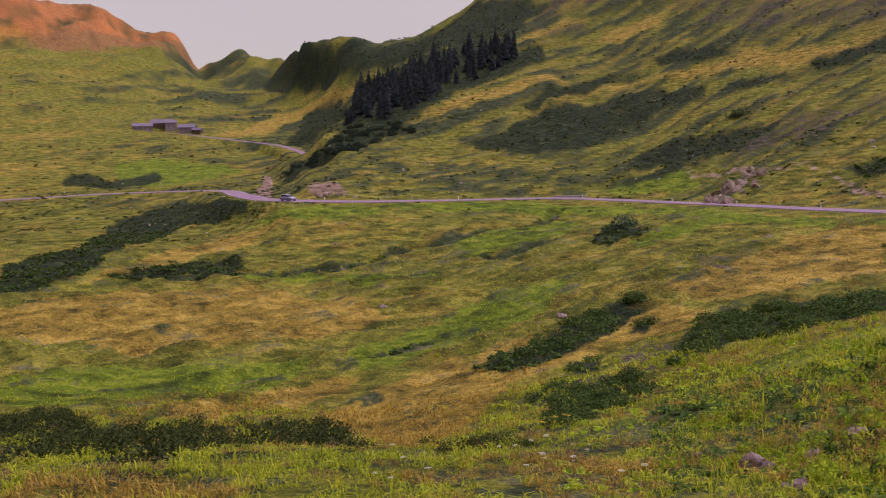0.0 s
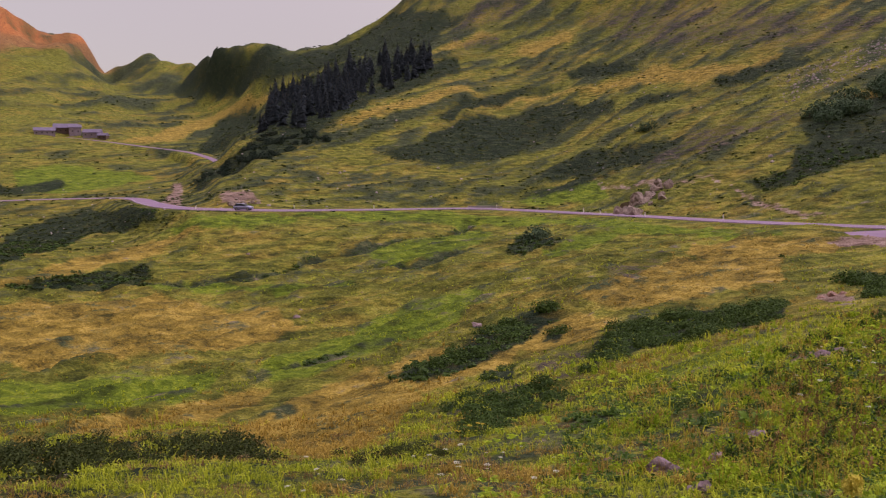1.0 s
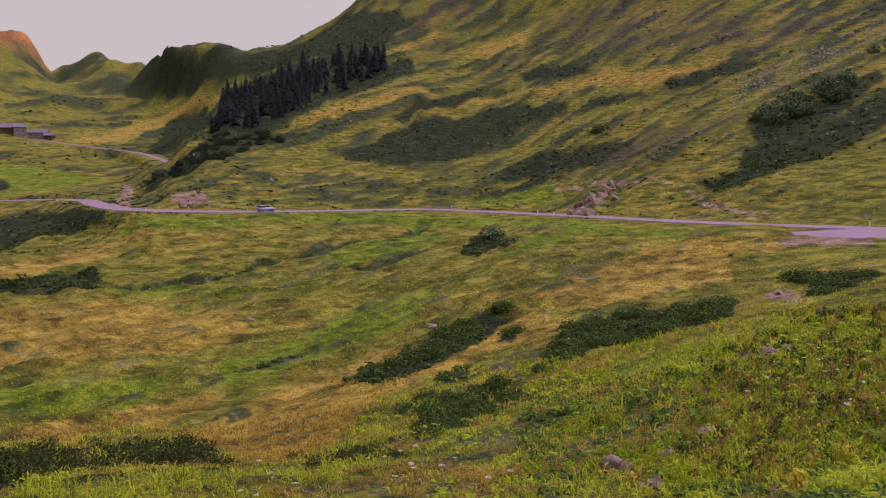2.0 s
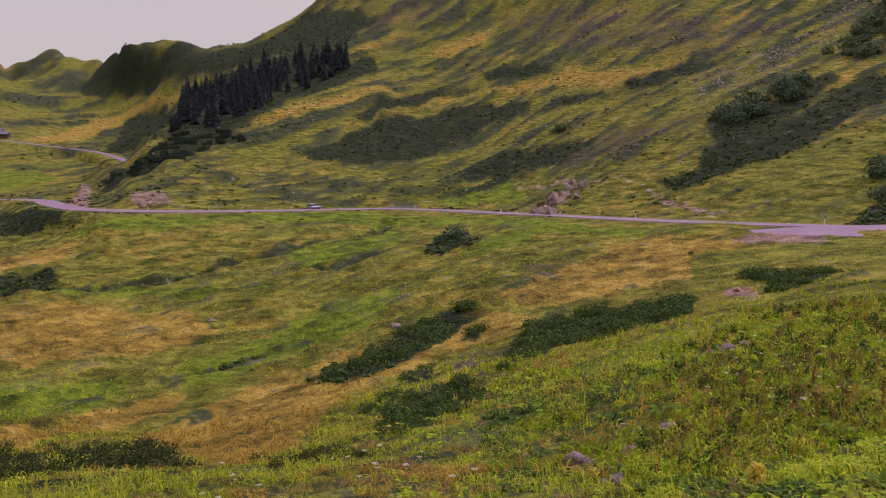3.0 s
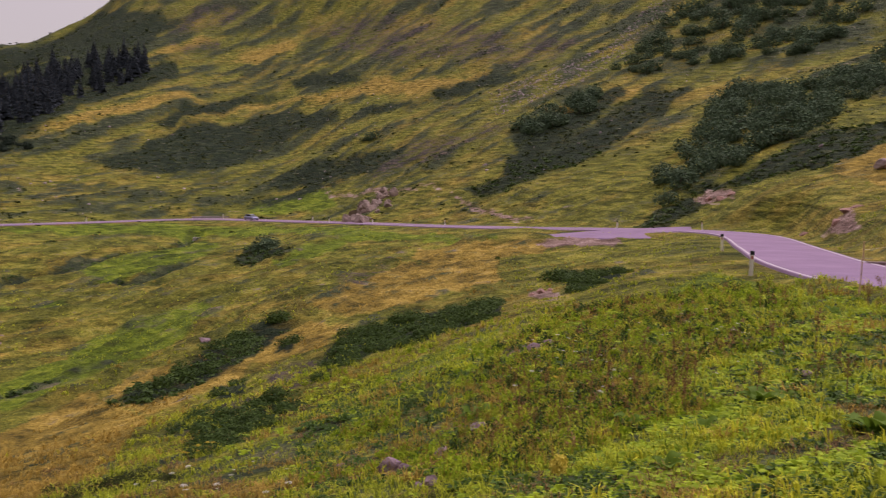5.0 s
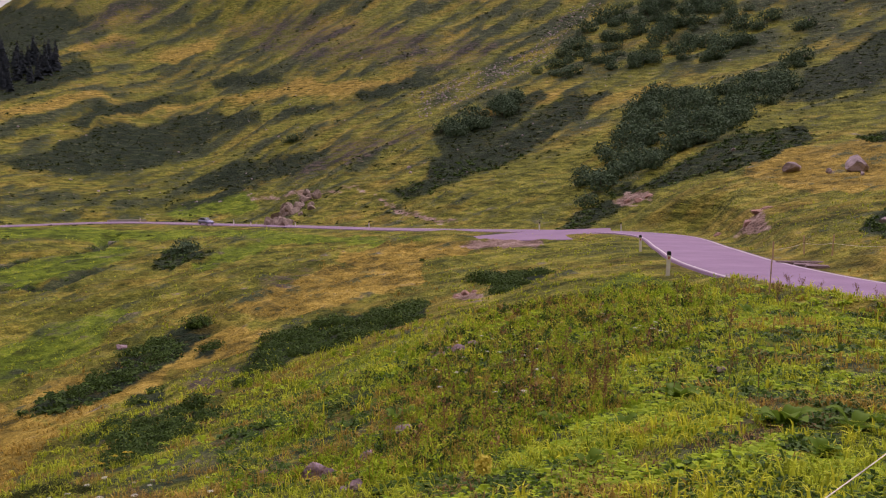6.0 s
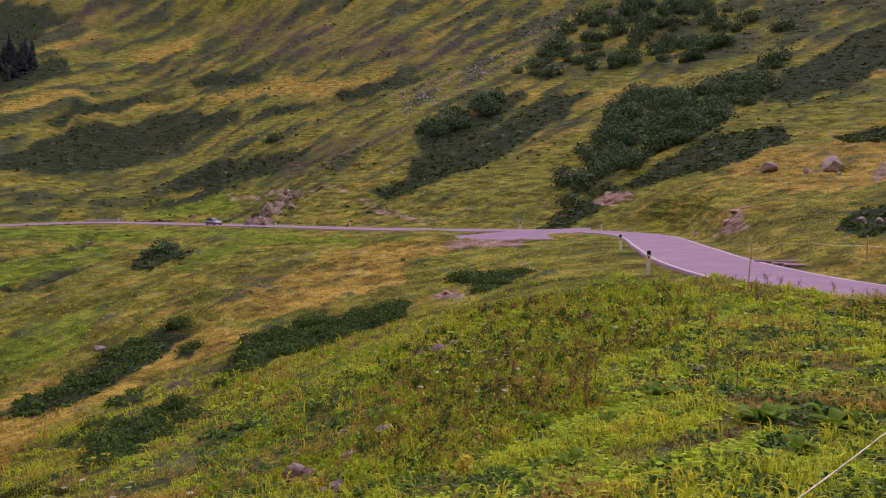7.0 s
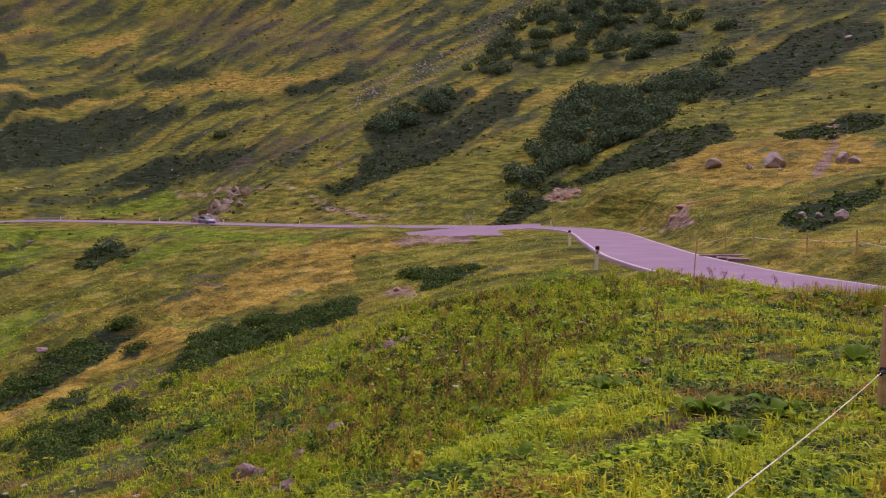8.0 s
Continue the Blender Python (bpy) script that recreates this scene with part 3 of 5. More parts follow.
region("rust", (5.97, 25.9), (7.7, 29.8), (12.27, 34), (15.57, 38.6), (17.43, 43), (16.29, 29.5), (12.97, 27.1), (9.38, 23.6))
region("heath", (1.87, 42), (5.1, 46.5), (7.78, 47.5), (11.28, 55), (13.43, 57), (13.78, 55), (11.25, 46), (7.74, 39.7), (3.75, 38.5))
region("bare", (15.76, 248), (19.27, 224), (23.65, 206), (23.65, 204), (19.27, 220), (15.75, 246))
region("rust", (16.97, 278), (20.71, 280), (25.1, 266), (28.64, 266), (27.97, 248), (23.32, 240), (19.25, 244))
region("spruce", (-6.7, 460), (-5.34, 642), (-3.07, 630), (0.7, 596), (4.62, 612), (4.8, 544), (2.93, 506), (0.67, 478), (-1.61, 412), (-3.89, 410))
region("pine", (-10.53, 348), (-9.56, 396), (-7.67, 378), (-6.15, 416), (-3.89, 398), (-1.56, 372), (-1.79, 360), (-3.92, 352), (-6.95, 308), (-9.21, 336))

# Dry north-west mountainside, its orange evening light partly painted in: x, y, half length, half width, turn.
SUNSET_RUSSET = [(-640.0, 1400.0, 220.0, 110.0, 133), (-509.7, 1440.0, 163.4, 57.4, 133), (-520.0, 1520.0, 240.0, 150.0, 20), (-760.0, 1520.0, 300.0, 160.0, 0)]


def outline(kind, b, d, soft=True):
    """How far bearings and distances lie inside any region of a kind, its edge frayed."""
    b, v = b / 0.2, np.log(d) / 0.02
    if soft:
        b, v = b + 2.0 * fractal(b / 6, v / 4, 4, 71), v + 1.6 * fractal(b / 6, v / 4, 4, 81)
    best = np.zeros(b.shape)
    for corners in COVERS[kind]:
        cu, cv = corners[:, 0] / 0.2, np.log(corners[:, 1]) / 0.02
        near = (b > cu.min() - 3) & (b < cu.max() + 3) & (v > cv.min() - 3) & (v < cv.max() + 3)
        if not near.any():
            continue
        p, q = b[near], v[near]
        odd, gap = np.zeros(p.shape, bool), np.full(p.shape, 99.0)
        for i in range(len(cu)):
            au, av, bu, bv = cu[i - 1], cv[i - 1], cu[i], cv[i]
            odd ^= ((av > q) != (bv > q)) & (p < (bu - au) * (q - av) / (bv - av + 1e-9) + au)
            t = np.clip(((p - au) * (bu - au) + (q - av) * (bv - av)) / ((bu - au) ** 2 + (bv - av) ** 2 + 1e-9), 0, 1)
            gap = np.minimum(gap, np.hypot(p - au - t * (bu - au), q - av - t * (bv - av)))
        inner = np.where(odd, gap, -gap)
        best[near] = np.maximum(best[near], smooth(-1.3, 1.3, inner) if soft else inner > 0)
    return best


def cover_share(kind, x, y):
    return outline(kind, np.degrees(np.arctan2(x, y)), np.hypot(x, y) + 1e-6)


def patch_share(x, y, patches):
    """How far each place lies inside any of the elongated patches (x, y, half length, half width, turn)."""
    d, b = np.hypot(x, y) + 1e-6, np.degrees(np.arctan2(x, y))
    u, v = b / 2.2, np.log(d) / 0.07
    wx, wy = x + 0.034 * d * fractal(u, v, 4, 71), y + 0.034 * d * fractal(u, v, 4, 81)
    best = np.zeros(x.shape)
    for px, py, a, b, turn in patches:
        c, s = math.cos(radians(turn)), math.sin(radians(turn))
        u, v = ((wx - px) * c + (wy - py) * s) / a, (-(wx - px) * s + (wy - py) * c) / b
        best = np.maximum(best, 1 - smooth(0.55, 1.35, np.hypot(u, v)))
    return best


def mesh_object(name, verts, faces, mat, parent=None, shade=False):
    me = bpy.data.meshes.new(name)
    verts, faces = np.asarray(verts, np.float32), np.asarray(faces, np.int32)
    n = faces.shape[1]
    me.vertices.add(len(verts)), me.loops.add(faces.size), me.polygons.add(len(faces))
    me.vertices.foreach_set("co", verts.ravel())
    me.loops.foreach_set("vertex_index", faces.ravel())
    me.polygons.foreach_set("loop_start", np.arange(0, faces.size, n, dtype=np.int32))
    me.polygons.foreach_set("use_smooth", np.full(len(faces), shade))
    me.update(calc_edges=True)
    me.materials.append(mat)
    ob = new(name, me)
    ob.parent = parent
    return ob


def build_ground():
    rings = np.concatenate(([0.02], np.geomspace(0.6, 60, 240)[:-1], np.geomspace(60, 700, 230)[:-1], np.geomspace(700, 4180, 95)))
    view = np.arange(-33, 68, 0.17)
    rest = np.arange(68, 327, 1.6)
    bearing = np.concatenate((view, rest))
    d, b = np.meshgrid(rings, bearing, indexing="ij")
    x, y = polar(b, d)
    z = height(x.ravel(), y.ravel())
    n, m = d.shape
    verts = np.column_stack((x.ravel(), y.ravel(), z))
    i, j = np.meshgrid(np.arange(n - 1), np.arange(m), indexing="ij")
    k = (j + 1) % m
    faces = np.column_stack(((i * m + j).ravel(), (i * m + k).ravel(), ((i + 1) * m + k).ravel(), ((i + 1) * m + j).ravel()))[:, ::-1]
    ob = mesh_object("ground", verts, faces, GROUND, None, True)
    rib, spot = ribs(x.ravel(), y.ravel())
    dd, bb = d.ravel(), b.ravel()
    # the hill gets most of the shrub tone, painted shade and haze included
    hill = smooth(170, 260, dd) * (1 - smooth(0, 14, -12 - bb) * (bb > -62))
    # painted shade as well: ditch beds and the gaps under the near plants
    dwarf_shade = hill * (0.47 + 0.42 * rib + 1.0 * spot) + (1 - hill) * np.clip(0.16 + 0.35 * rib + 0.7 * spot + 0.9 * ditch_depth(x.ravel(), y.ravel()) + 0.36 * (1 - smooth(16, 36, dd)), 0, 0.9) * smooth(2, 7, dd)
    streak = fractal(bb / 3.2, (np.log(dd + 1) - 0.013 * bb) / 0.028, 3, 171) * smooth(18, 40, dd)
    shares = {name: cover_share(name, x.ravel(), y.ravel()) for name in ("lush", "straw", "rust", "heath", "bare", "scrub", "brow")}
    shares["sunset_russet"] = patch_share(x.ravel(), y.ravel(), SUNSET_RUSSET)
    shares["streak"] = streak
    # grass keeps this dark tone out of its own ground, and shrubs grow in streaks
    shares["dwarf_shade"] = np.clip(dwarf_shade - 0.8 * np.maximum(shares["straw"], shares["lush"]) * smooth(150, 220, dd), 0, 1)
    shares["rust"] = shares["rust"] * (0.58 + 0.5 * spot)
    shares["heath"] = np.clip(np.maximum(shares["heath"] * (1.0 + 0.45 * spot), np.maximum(shares.pop("scrub"), shares.pop("brow"))), 0, 1)
    for name, share in shares.items():
        ob.data.attributes.new(name, "FLOAT", "POINT").data.foreach_set("value", share.astype(np.float32))
    return tagged(ob, "rolling alpine pasture with straw-coloured grass and dark heath", "ground", kind="structure")


def ribbon(name, line, offsets, heights, mat, closed=True, parent=None):
    """A band along a line with the given cross-section."""
    t = np.gradient(line[:, :2], axis=0)
    t /= np.linalg.norm(t, axis=1)[:, None]
    side = np.column_stack((t[:, 1], -t[:, 0]))
    k = len(offsets)
    verts = np.concatenate([np.column_stack((line[:, :2] + side * o, line[:, 2] + h)) for o, h in zip(offsets, heights)])
    n = len(line)
    faces = [(a * n + i, a * n + i + 1, ((a + 1) % k) * n + i + 1, ((a + 1) % k) * n + i) for a in range(k if closed else k - 1) for i in range(n - 1)]
    return mesh_object(name, verts, faces, mat, parent, False)


def build_roads():
    road = tagged(ribbon("road", ROAD_LINE, (-3.0, 3.0, 3.2, -3.2), (0.0, 0.0, -0.35, -0.35), ASPHALT), "narrow weathered grey asphalt pass road with pale edge lines", "road", kind="structure")
    for side in (-2.78, 2.78):
        ribbon("edge_line", ROAD_LINE, (side - 0.06, side + 0.06, side + 0.06, side - 0.06), (0.006, 0.006, -0.01, -0.01), PAINT, True, road)
    tagged(ribbon("lane", LANE_LINE, (-2.2, 2.2, 2.3, -2.3), (0.0, 0.0, -0.3, -0.3), ASPHALT), "pale asphalt lane climbing to the alpine farm", "road", kind="structure")


build_ground()
build_roads()


# ---- materials of the things ----
BARK = plain("grey_bark", (0.11, 0.085, 0.065), 0.9, 0, 0.4, 8)
SPRUCE = leafy("spruce_needles", (0.022, 0.028, 0.036), (0.058, 0.068, 0.078), 0.9, 0.1)
ALDER = leafy("alder_leaves", (0.034, 0.060, 0.036), (0.120, 0.168, 0.092), 0.7, 0.2)
PINE = leafy("pine_needles", (0.014, 0.024, 0.020), (0.050, 0.068, 0.045), 0.85, 0.1)
SCRUB = leafy("scrub_leaves", (0.020, 0.040, 0.012), (0.095, 0.150, 0.030), 0.6, 0.2)
HEATHER = leafy("heath_leaves", (0.017, 0.028, 0.010), (0.085, 0.100, 0.030), 0.85, 0.15)
GRASS = leafy("green_grass", (0.080, 0.130, 0.010), (0.64, 0.68, 0.05), 0.6, 0.45)
SPRIG = leafy("bright_grass", (0.30, 0.33, 0.018), (0.76, 0.72, 0.05), 0.6, 0.45)
HAY = leafy("dry_grass", (0.19, 0.125, 0.024), (0.56, 0.385, 0.085), 0.8, 0.3)
HERB = leafy("herb_leaves", (0.100, 0.185, 0.010), (0.48, 0.60, 0.035), 0.55, 0.4)
DOCK_LEAF = leafy("dock_leaves", (0.04, 0.085, 0.010), (0.19, 0.29, 0.025), 0.5, 0.35)
DARK_LEAF = leafy("dark_leaves", (0.022, 0.05, 0.010), (0.085, 0.145, 0.018), 0.5, 0.2)
PETAL = leafy("white_petals", (0.45, 0.43, 0.36), (0.75, 0.73, 0.62), 0.7, 0.3)
YELLOW = leafy("yellow_petals", (0.42, 0.30, 0.02), (0.62, 0.48, 0.05), 0.7, 0.3)
SEED = leafy("brown_seeds", (0.13, 0.075, 0.036), (0.36, 0.22, 0.10), 0.9, 0.1)
CUSHION = leafy("yellow_cushion", (0.55, 0.44, 0.06), (0.80, 0.68, 0.14), 0.8, 0.2)
ROCK = plain("lilac_grey_rock", (0.24, 0.165, 0.185), 0.9, 0, 0.55, 2.5, 0.05)
EARTH = plain("reddish_bare_rock", (0.34, 0.20, 0.17), 0.95, 0, 0.5, 1.2, 0.08)
PALE_ROCK = plain("pale_lilac_rock", (0.36, 0.28, 0.31), 0.9, 0, 0.45, 1.2, 0.05)
CRAG = plain("brown_grey_crag", (0.26, 0.19, 0.165), 0.9, 0, 0.6, 0.8, 0.15)
WOOD = plain("weathered_stake_wood", (0.50, 0.33, 0.21), 0.85, 0, 0.35, 9, 0.004)
WHITE = plain("white_plastic", (0.84, 0.80, 0.80), 0.5, 0, 0.12, 6, 0.001)
BLACK = plain("black_plastic", (0.02, 0.02, 0.025), 0.5, 0, 0.3, 9, 0.001)
RED = plain("red_reflector", (0.45, 0.03, 0.03), 0.3, 0, 0.2, 9, 0.001)
CORD = plain("white_fence_rope", (0.72, 0.64, 0.58), 0.8, 0, 0.2, 40, 0.001)
CONCRETE = plain("pale_concrete", (0.42, 0.37, 0.36), 0.9, 0, 0.3, 2, 0.01)
SLATE = plain("violet_roof", (0.16, 0.125, 0.20), 0.7, 0, 0.3, 0.4, 0.02)
PLASTER = plain("pale_wall_plaster", (0.30, 0.235, 0.30), 0.9, 0, 0.25, 0.6, 0.02)
TIMBER = plain("brown_barn_timber", (0.13, 0.085, 0.07), 0.85, 0, 0.4, 1.5, 0.02)
CAR_PAINT = plain("silver_blue_car_paint", (0.27, 0.26, 0.42), 0.3, 0.5, 0.06, 2, 0.0005)
WINDOW, _, _, _glass = material("dark_car_glass", 0.08)
_glass.inputs["Base Color"].default_value = (0.015, 0.017, 0.022, 1)
LAMP_GLASS = plain("clear_lamp_glass", (0.75, 0.74, 0.72), 0.15, 0, 0.05, 8, 0.0005)


# ---- building blocks ----
def link_mesh(name, bm, mat, parent=None, label="", shade=False):
    me = bpy.data.meshes.new(name)
    bm.normal_update()
    for f in bm.faces:
        f.smooth = shade
    bm.to_mesh(me)
    bm.free()
    me.materials.append(mat)
    ob = new(name, me)
    ob.parent = parent
    return tagged(ob, label)


def at(bearing, distance, sink=0.0):
    x, y = polar(bearing, distance)
    return float(x), float(y), float(height(x, y)[0]) - sink


def box(bm, cx, cy, cz, sx, sy, sz, bevel=0.0, taper=1.0):
    r = bmesh.ops.create_cube(bm, size=1.0)["verts"]
    for v in r:
        k = taper if v.co.z > 0 else 1.0
        v.co = Vector((cx + v.co.x * sx * k, cy + v.co.y * sy * k, cz + v.co.z * sz))
    if bevel:
        es = list({e for v in r for e in v.link_edges})
        bmesh.ops.bevel(bm, geom=es, offset=bevel, segments=2, affect="EDGES")


def rod(bm, a, b, r1, r2=None, sides=7):
    a, b = Vector(a), Vector(b)
    m = Matrix.Translation((a + b) / 2) @ (b - a).to_track_quat("Z", "Y").to_matrix().to_4x4()
    bmesh.ops.create_cone(bm, cap_ends=True, segments=sides, radius1=r1, radius2=r1 if r2 is None else r2, depth=(b - a).length, matrix=m)


def stone_mesh(bm, size, seed, flat=0.7, detail=3):
    """A weathered boulder with facets and hollows."""
    bmesh.ops.create_icosphere(bm, subdivisions=detail, radius=1.0)
    rng = random.Random(seed)
    cuts = [(Vector((rng.uniform(-1, 1), rng.uniform(-1, 1), rng.uniform(-0.6, 1))).normalized(), rng.uniform(0.42, 0.8)) for _ in range(12)]
    stretch = (rng.uniform(0.85, 1.2), rng.uniform(0.7, 1.0), flat)
    for v in bm.verts:
        c = v.co.copy()
        for n, d in cuts:
            over = c.dot(n) - d
            if over > 0:
                c -= n * over * 0.92
        c += v.co * (0.10 * noise.noise(v.co * 2.1 + Vector((seed, 0, 0))) + 0.05 * noise.noise(v.co * 6 + Vector((0, seed, 0))))
        v.co = Vector((c.x * stretch[0], c.y * stretch[1], c.z * stretch[2])) * size


def stone(name, bearing, distance, width, seed, label, mat=None, flat=0.7, sink=0.25, group=""):
    bm = bmesh.new()
    stone_mesh(bm, width / 2, seed, flat)
    ob = link_mesh(name, bm, mat or ROCK)
    x, y, z = at(bearing, distance)
    ob.matrix_basis = pose(x, y, z + width / 2 * flat * (1 - 2 * sink), 0, 0, seed * 47 % 360)
    return tagged(ob, label, "rock", group)


def leaf_cloud(rng, count, size, lumps=5, flat=0.8, inner=0.55, shape=1.6):
    """Leaf clumps of a bush of radius 1: four-cornered leaves on overlapping lumps; verts and faces."""
    centres = [(0, 0, 0.45 * flat, 0.75)] + [(*(0.55 * np.array([math.cos(a), math.sin(a)])), rng.uniform(0.25, 0.6) * flat, rng.uniform(0.4, 0.62)) for a in rng.uniform(0, 6.28, lumps)]
    verts, faces = [], []
    for i in range(count):
        cx, cy, cz, r = centres[rng.integers(len(centres))]
        d = rng.normal(size=3)
        d /= np.linalg.norm(d)
        p = np.array([cx, cy, cz]) + d * r * rng.uniform(inner, 1.0) * np.array([1, 1, flat])
        if p[2] < 0:
            p[2] = rng.uniform(0, 0.2)
        n = d + rng.normal(size=3) * 0.55 + np.array([0, 0, 0.5])
        n /= np.linalg.norm(n)
        u = np.cross(n, rng.normal(size=3))
        u /= np.linalg.norm(u)
        v = np.cross(n, u)
        s = size * rng.uniform(0.6, 1.35)
        k = len(verts)
        verts += [p - u * s * shape / 2, p + v * s / 2 + n * s * 0.12, p + u * s * shape / 2, p - v * s / 2 + n * s * 0.12]
        faces.append((k, k + 1, k + 2, k + 3))
    return np.array(verts), np.array(faces)


def tuft(rng, blades, length, width, spread):
    """A tuft of bent blades, two faces each."""
    verts, faces = [], []
    for i in range(blades):
        a, lean, l = rng.uniform(0, 6.28), rng.uniform(0.15, 1.0) * spread, length * rng.uniform(0.55, 1.25)
        d, s = np.array([math.cos(a), math.sin(a), 0]), np.array([-math.sin(a), math.cos(a), 0])
        base = d * rng.uniform(0, 0.3) * length + s * rng.uniform(-0.2, 0.2) * length
        mid, tip = base + d * lean * l * 0.35 + np.array([0, 0, l * 0.6]), base + d * lean * l + np.array([0, 0, l * (1 - 0.35 * lean)])
        w = width * rng.uniform(0.7, 1.3)
        k = len(verts)
        verts += [base - s * w / 2 - np.array([0, 0, 0.04]), base + s * w / 2 - np.array([0, 0, 0.04]), mid + s * w * 0.45, mid - s * w * 0.45, tip + s * w * 0.06, tip - s * w * 0.06]
        faces += [(k, k + 1, k + 2, k + 3), (k + 3, k + 2, k + 4, k + 5)]
    return np.array(verts), np.array(faces)


def rosette(rng, leaves, length, width):
    """Low broad leaves round a middle."""
    verts, faces = [], []
    for i in range(leaves):
        a = 6.28 * i / leaves + rng.uniform(-0.4, 0.4)
        l, w, up = length * rng.uniform(0.6, 1.2), width * rng.uniform(0.7, 1.2), rng.uniform(0.25, 0.9)
        d, s = np.array([math.cos(a), math.sin(a), 0]), np.array([-math.sin(a), math.cos(a), 0])
        z = np.array([0, 0, 1.0])
        k = len(verts)
        p0, p1, p2 = d * 0.1 * l, d * 0.55 * l + z * up * l * 0.5, d * l + z * up * l * 0.42
        verts += [p0 - s * w * 0.12, p0 + s * w * 0.12, p1 + s * w * 0.5, p1 - s * w * 0.5, p2 + s * w * 0.2, p2 - s * w * 0.2]
        faces += [(k, k + 1, k + 2, k + 3), (k + 3, k + 2, k + 4, k + 5)]
    return np.array(verts), np.array(faces)


def scatter(name, models, x, y, size, mat, label, category, seed, sink=0.0, tall=1.0):
    """Many small plants joined into one object."""
    rng = np.random.default_rng(seed)
    z = height(x, y) - sink * size
    n = len(x)
    which, turn = rng.integers(0, len(models), n), rng.uniform(0, 6.28, n)
    stretch = rng.uniform(0.75, 1.25, n) * tall
    all_v, all_f, base = [], [], 0
    for k, (mv, mf) in enumerate(models):
        i = np.nonzero(which == k)[0]
        if not len(i):
            continue
        c, s = np.cos(turn[i])[:, None], np.sin(turn[i])[:, None]
        sz = size[i][:, None]
        vx = (mv[None, :, 0] * c - mv[None, :, 1] * s) * sz + x[i][:, None]
        vy = (mv[None, :, 0] * s + mv[None, :, 1] * c) * sz + y[i][:, None]
        vz = mv[None, :, 2] * sz * stretch[i][:, None] + z[i][:, None]
        all_v.append(np.stack((vx, vy, vz), -1).reshape(-1, 3))
        all_f.append((mf[None] + (np.arange(len(i)) * len(mv))[:, None, None] + base).reshape(-1, mf.shape[1]))
        base += len(i) * len(mv)
    ob = mesh_object(name, np.concatenate(all_v), np.concatenate(all_f), mat)
    return tagged(ob, label, category, kind="stuff")


def sector(rng, count, near, far, left=-31, right=65, power=1.0):
    """Places spread over the sector in front of the viewer; power 1: even in the logarithm of distance."""
    d = near * (far / near) ** (rng.uniform(0, 1, count) ** power)
    b = rng.uniform(left, right, count)
    return polar(b, d)


def off_roads(x, y, margin=0.6):
    return (off_line(x, y, ROAD_LINE)[0] > 3.2 + margin) & (off_line(x, y, LANE_LINE)[0] > 2.4 + margin)


# ---- the road's edge ----
def build_layby():
    """The paved passing place beside the road."""
    tagged(ribbon("layby", PAD_LINE, (-8.0, 8.0, 8.3, -8.3), (-0.02, -0.02, -0.35, -0.35), ASPHALT), "worn asphalt passing place beside the pass road", "layby", kind="structure")


def marker_post(bearing, distance):
    post = new("marker_post")
    bm = bmesh.new()
    box(bm, 0, 0, 0.45, 0.19, 0.12, 1.2, 0.02, 0.92)
    link_mesh("shaft", bm, WHITE, post)
    bm = bmesh.new()
    box(bm, 0, 0, 1.07, 0.20, 0.13, 0.2, 0.02, 0.92)
    link_mesh("cap", bm, BLACK, post, "black slanted cap band")
    bm = bmesh.new()
    box(bm, 0, -0.06, 0.86, 0.06, 0.02, 0.14, 0.004)
    link_mesh("reflector", bm, RED, post, "small red reflector")
    post.matrix_basis = pose(*at(bearing, distance), 0, 2, -bearing)
    return tagged(post, "white plastic road marker post with a black top", "marker post", "marker posts along the road")


def build_marker_posts():
    first = marker_post(44.0, 41.0)
    for b, d in ((42.2, 61.0), (40.9, 118.0), (35.5, 127.5), (24.0, 155.0), (19.1, 171.0), (16.2, 185.0), (15.1, 197.0), (9.3, 233.5), (1.0, 212.5), (-4.3, 199.5), (-8.0, 197.0), (-10.6, 198.5)):
        copy_thing(first, pose(*at(b, d), 0, -2 + 4 * (d % 1), -b))


def fence_stake(bearing, distance, tall=1.2, thick=0.045):
    stake = new("fence_stake")
    bm = bmesh.new()
    rod(bm, (0, 0, -0.25), (0, 0, tall), thick, thick * 0.85, 8)
    link_mesh("stake", bm, WOOD, stake)
    bm = bmesh.new()
    rod(bm, (0, -0.01, tall * 0.62), (0, -thick - 0.05, tall * 0.62), 0.014, 0.022, 8)
    link_mesh("insulator", bm, BLACK, stake, "black ring insulator")
    stake.matrix_basis = pose(*at(bearing, distance), 0, 0, -bearing)
    return tagged(stake, "slim weathered wooden electric fence stake", "fence stake", "stakes of the pasture fence")


def wire(name, places, radius, mat, label, sag=0.05):
    bm = bmesh.new()
    for a, b in zip(places, places[1:]):
        a, b = Vector(a), Vector(b)
        cuts = [a.lerp(b, k / 6) - Vector((0, 0, 4 * sag * (k / 6) * (1 - k / 6))) for k in range(7)]
        for p, q in zip(cuts, cuts[1:]):
            rod(bm, p, q, radius, radius, 6)
    return tagged(link_mesh(name, bm, mat, None, "", True), label, "fence wire")


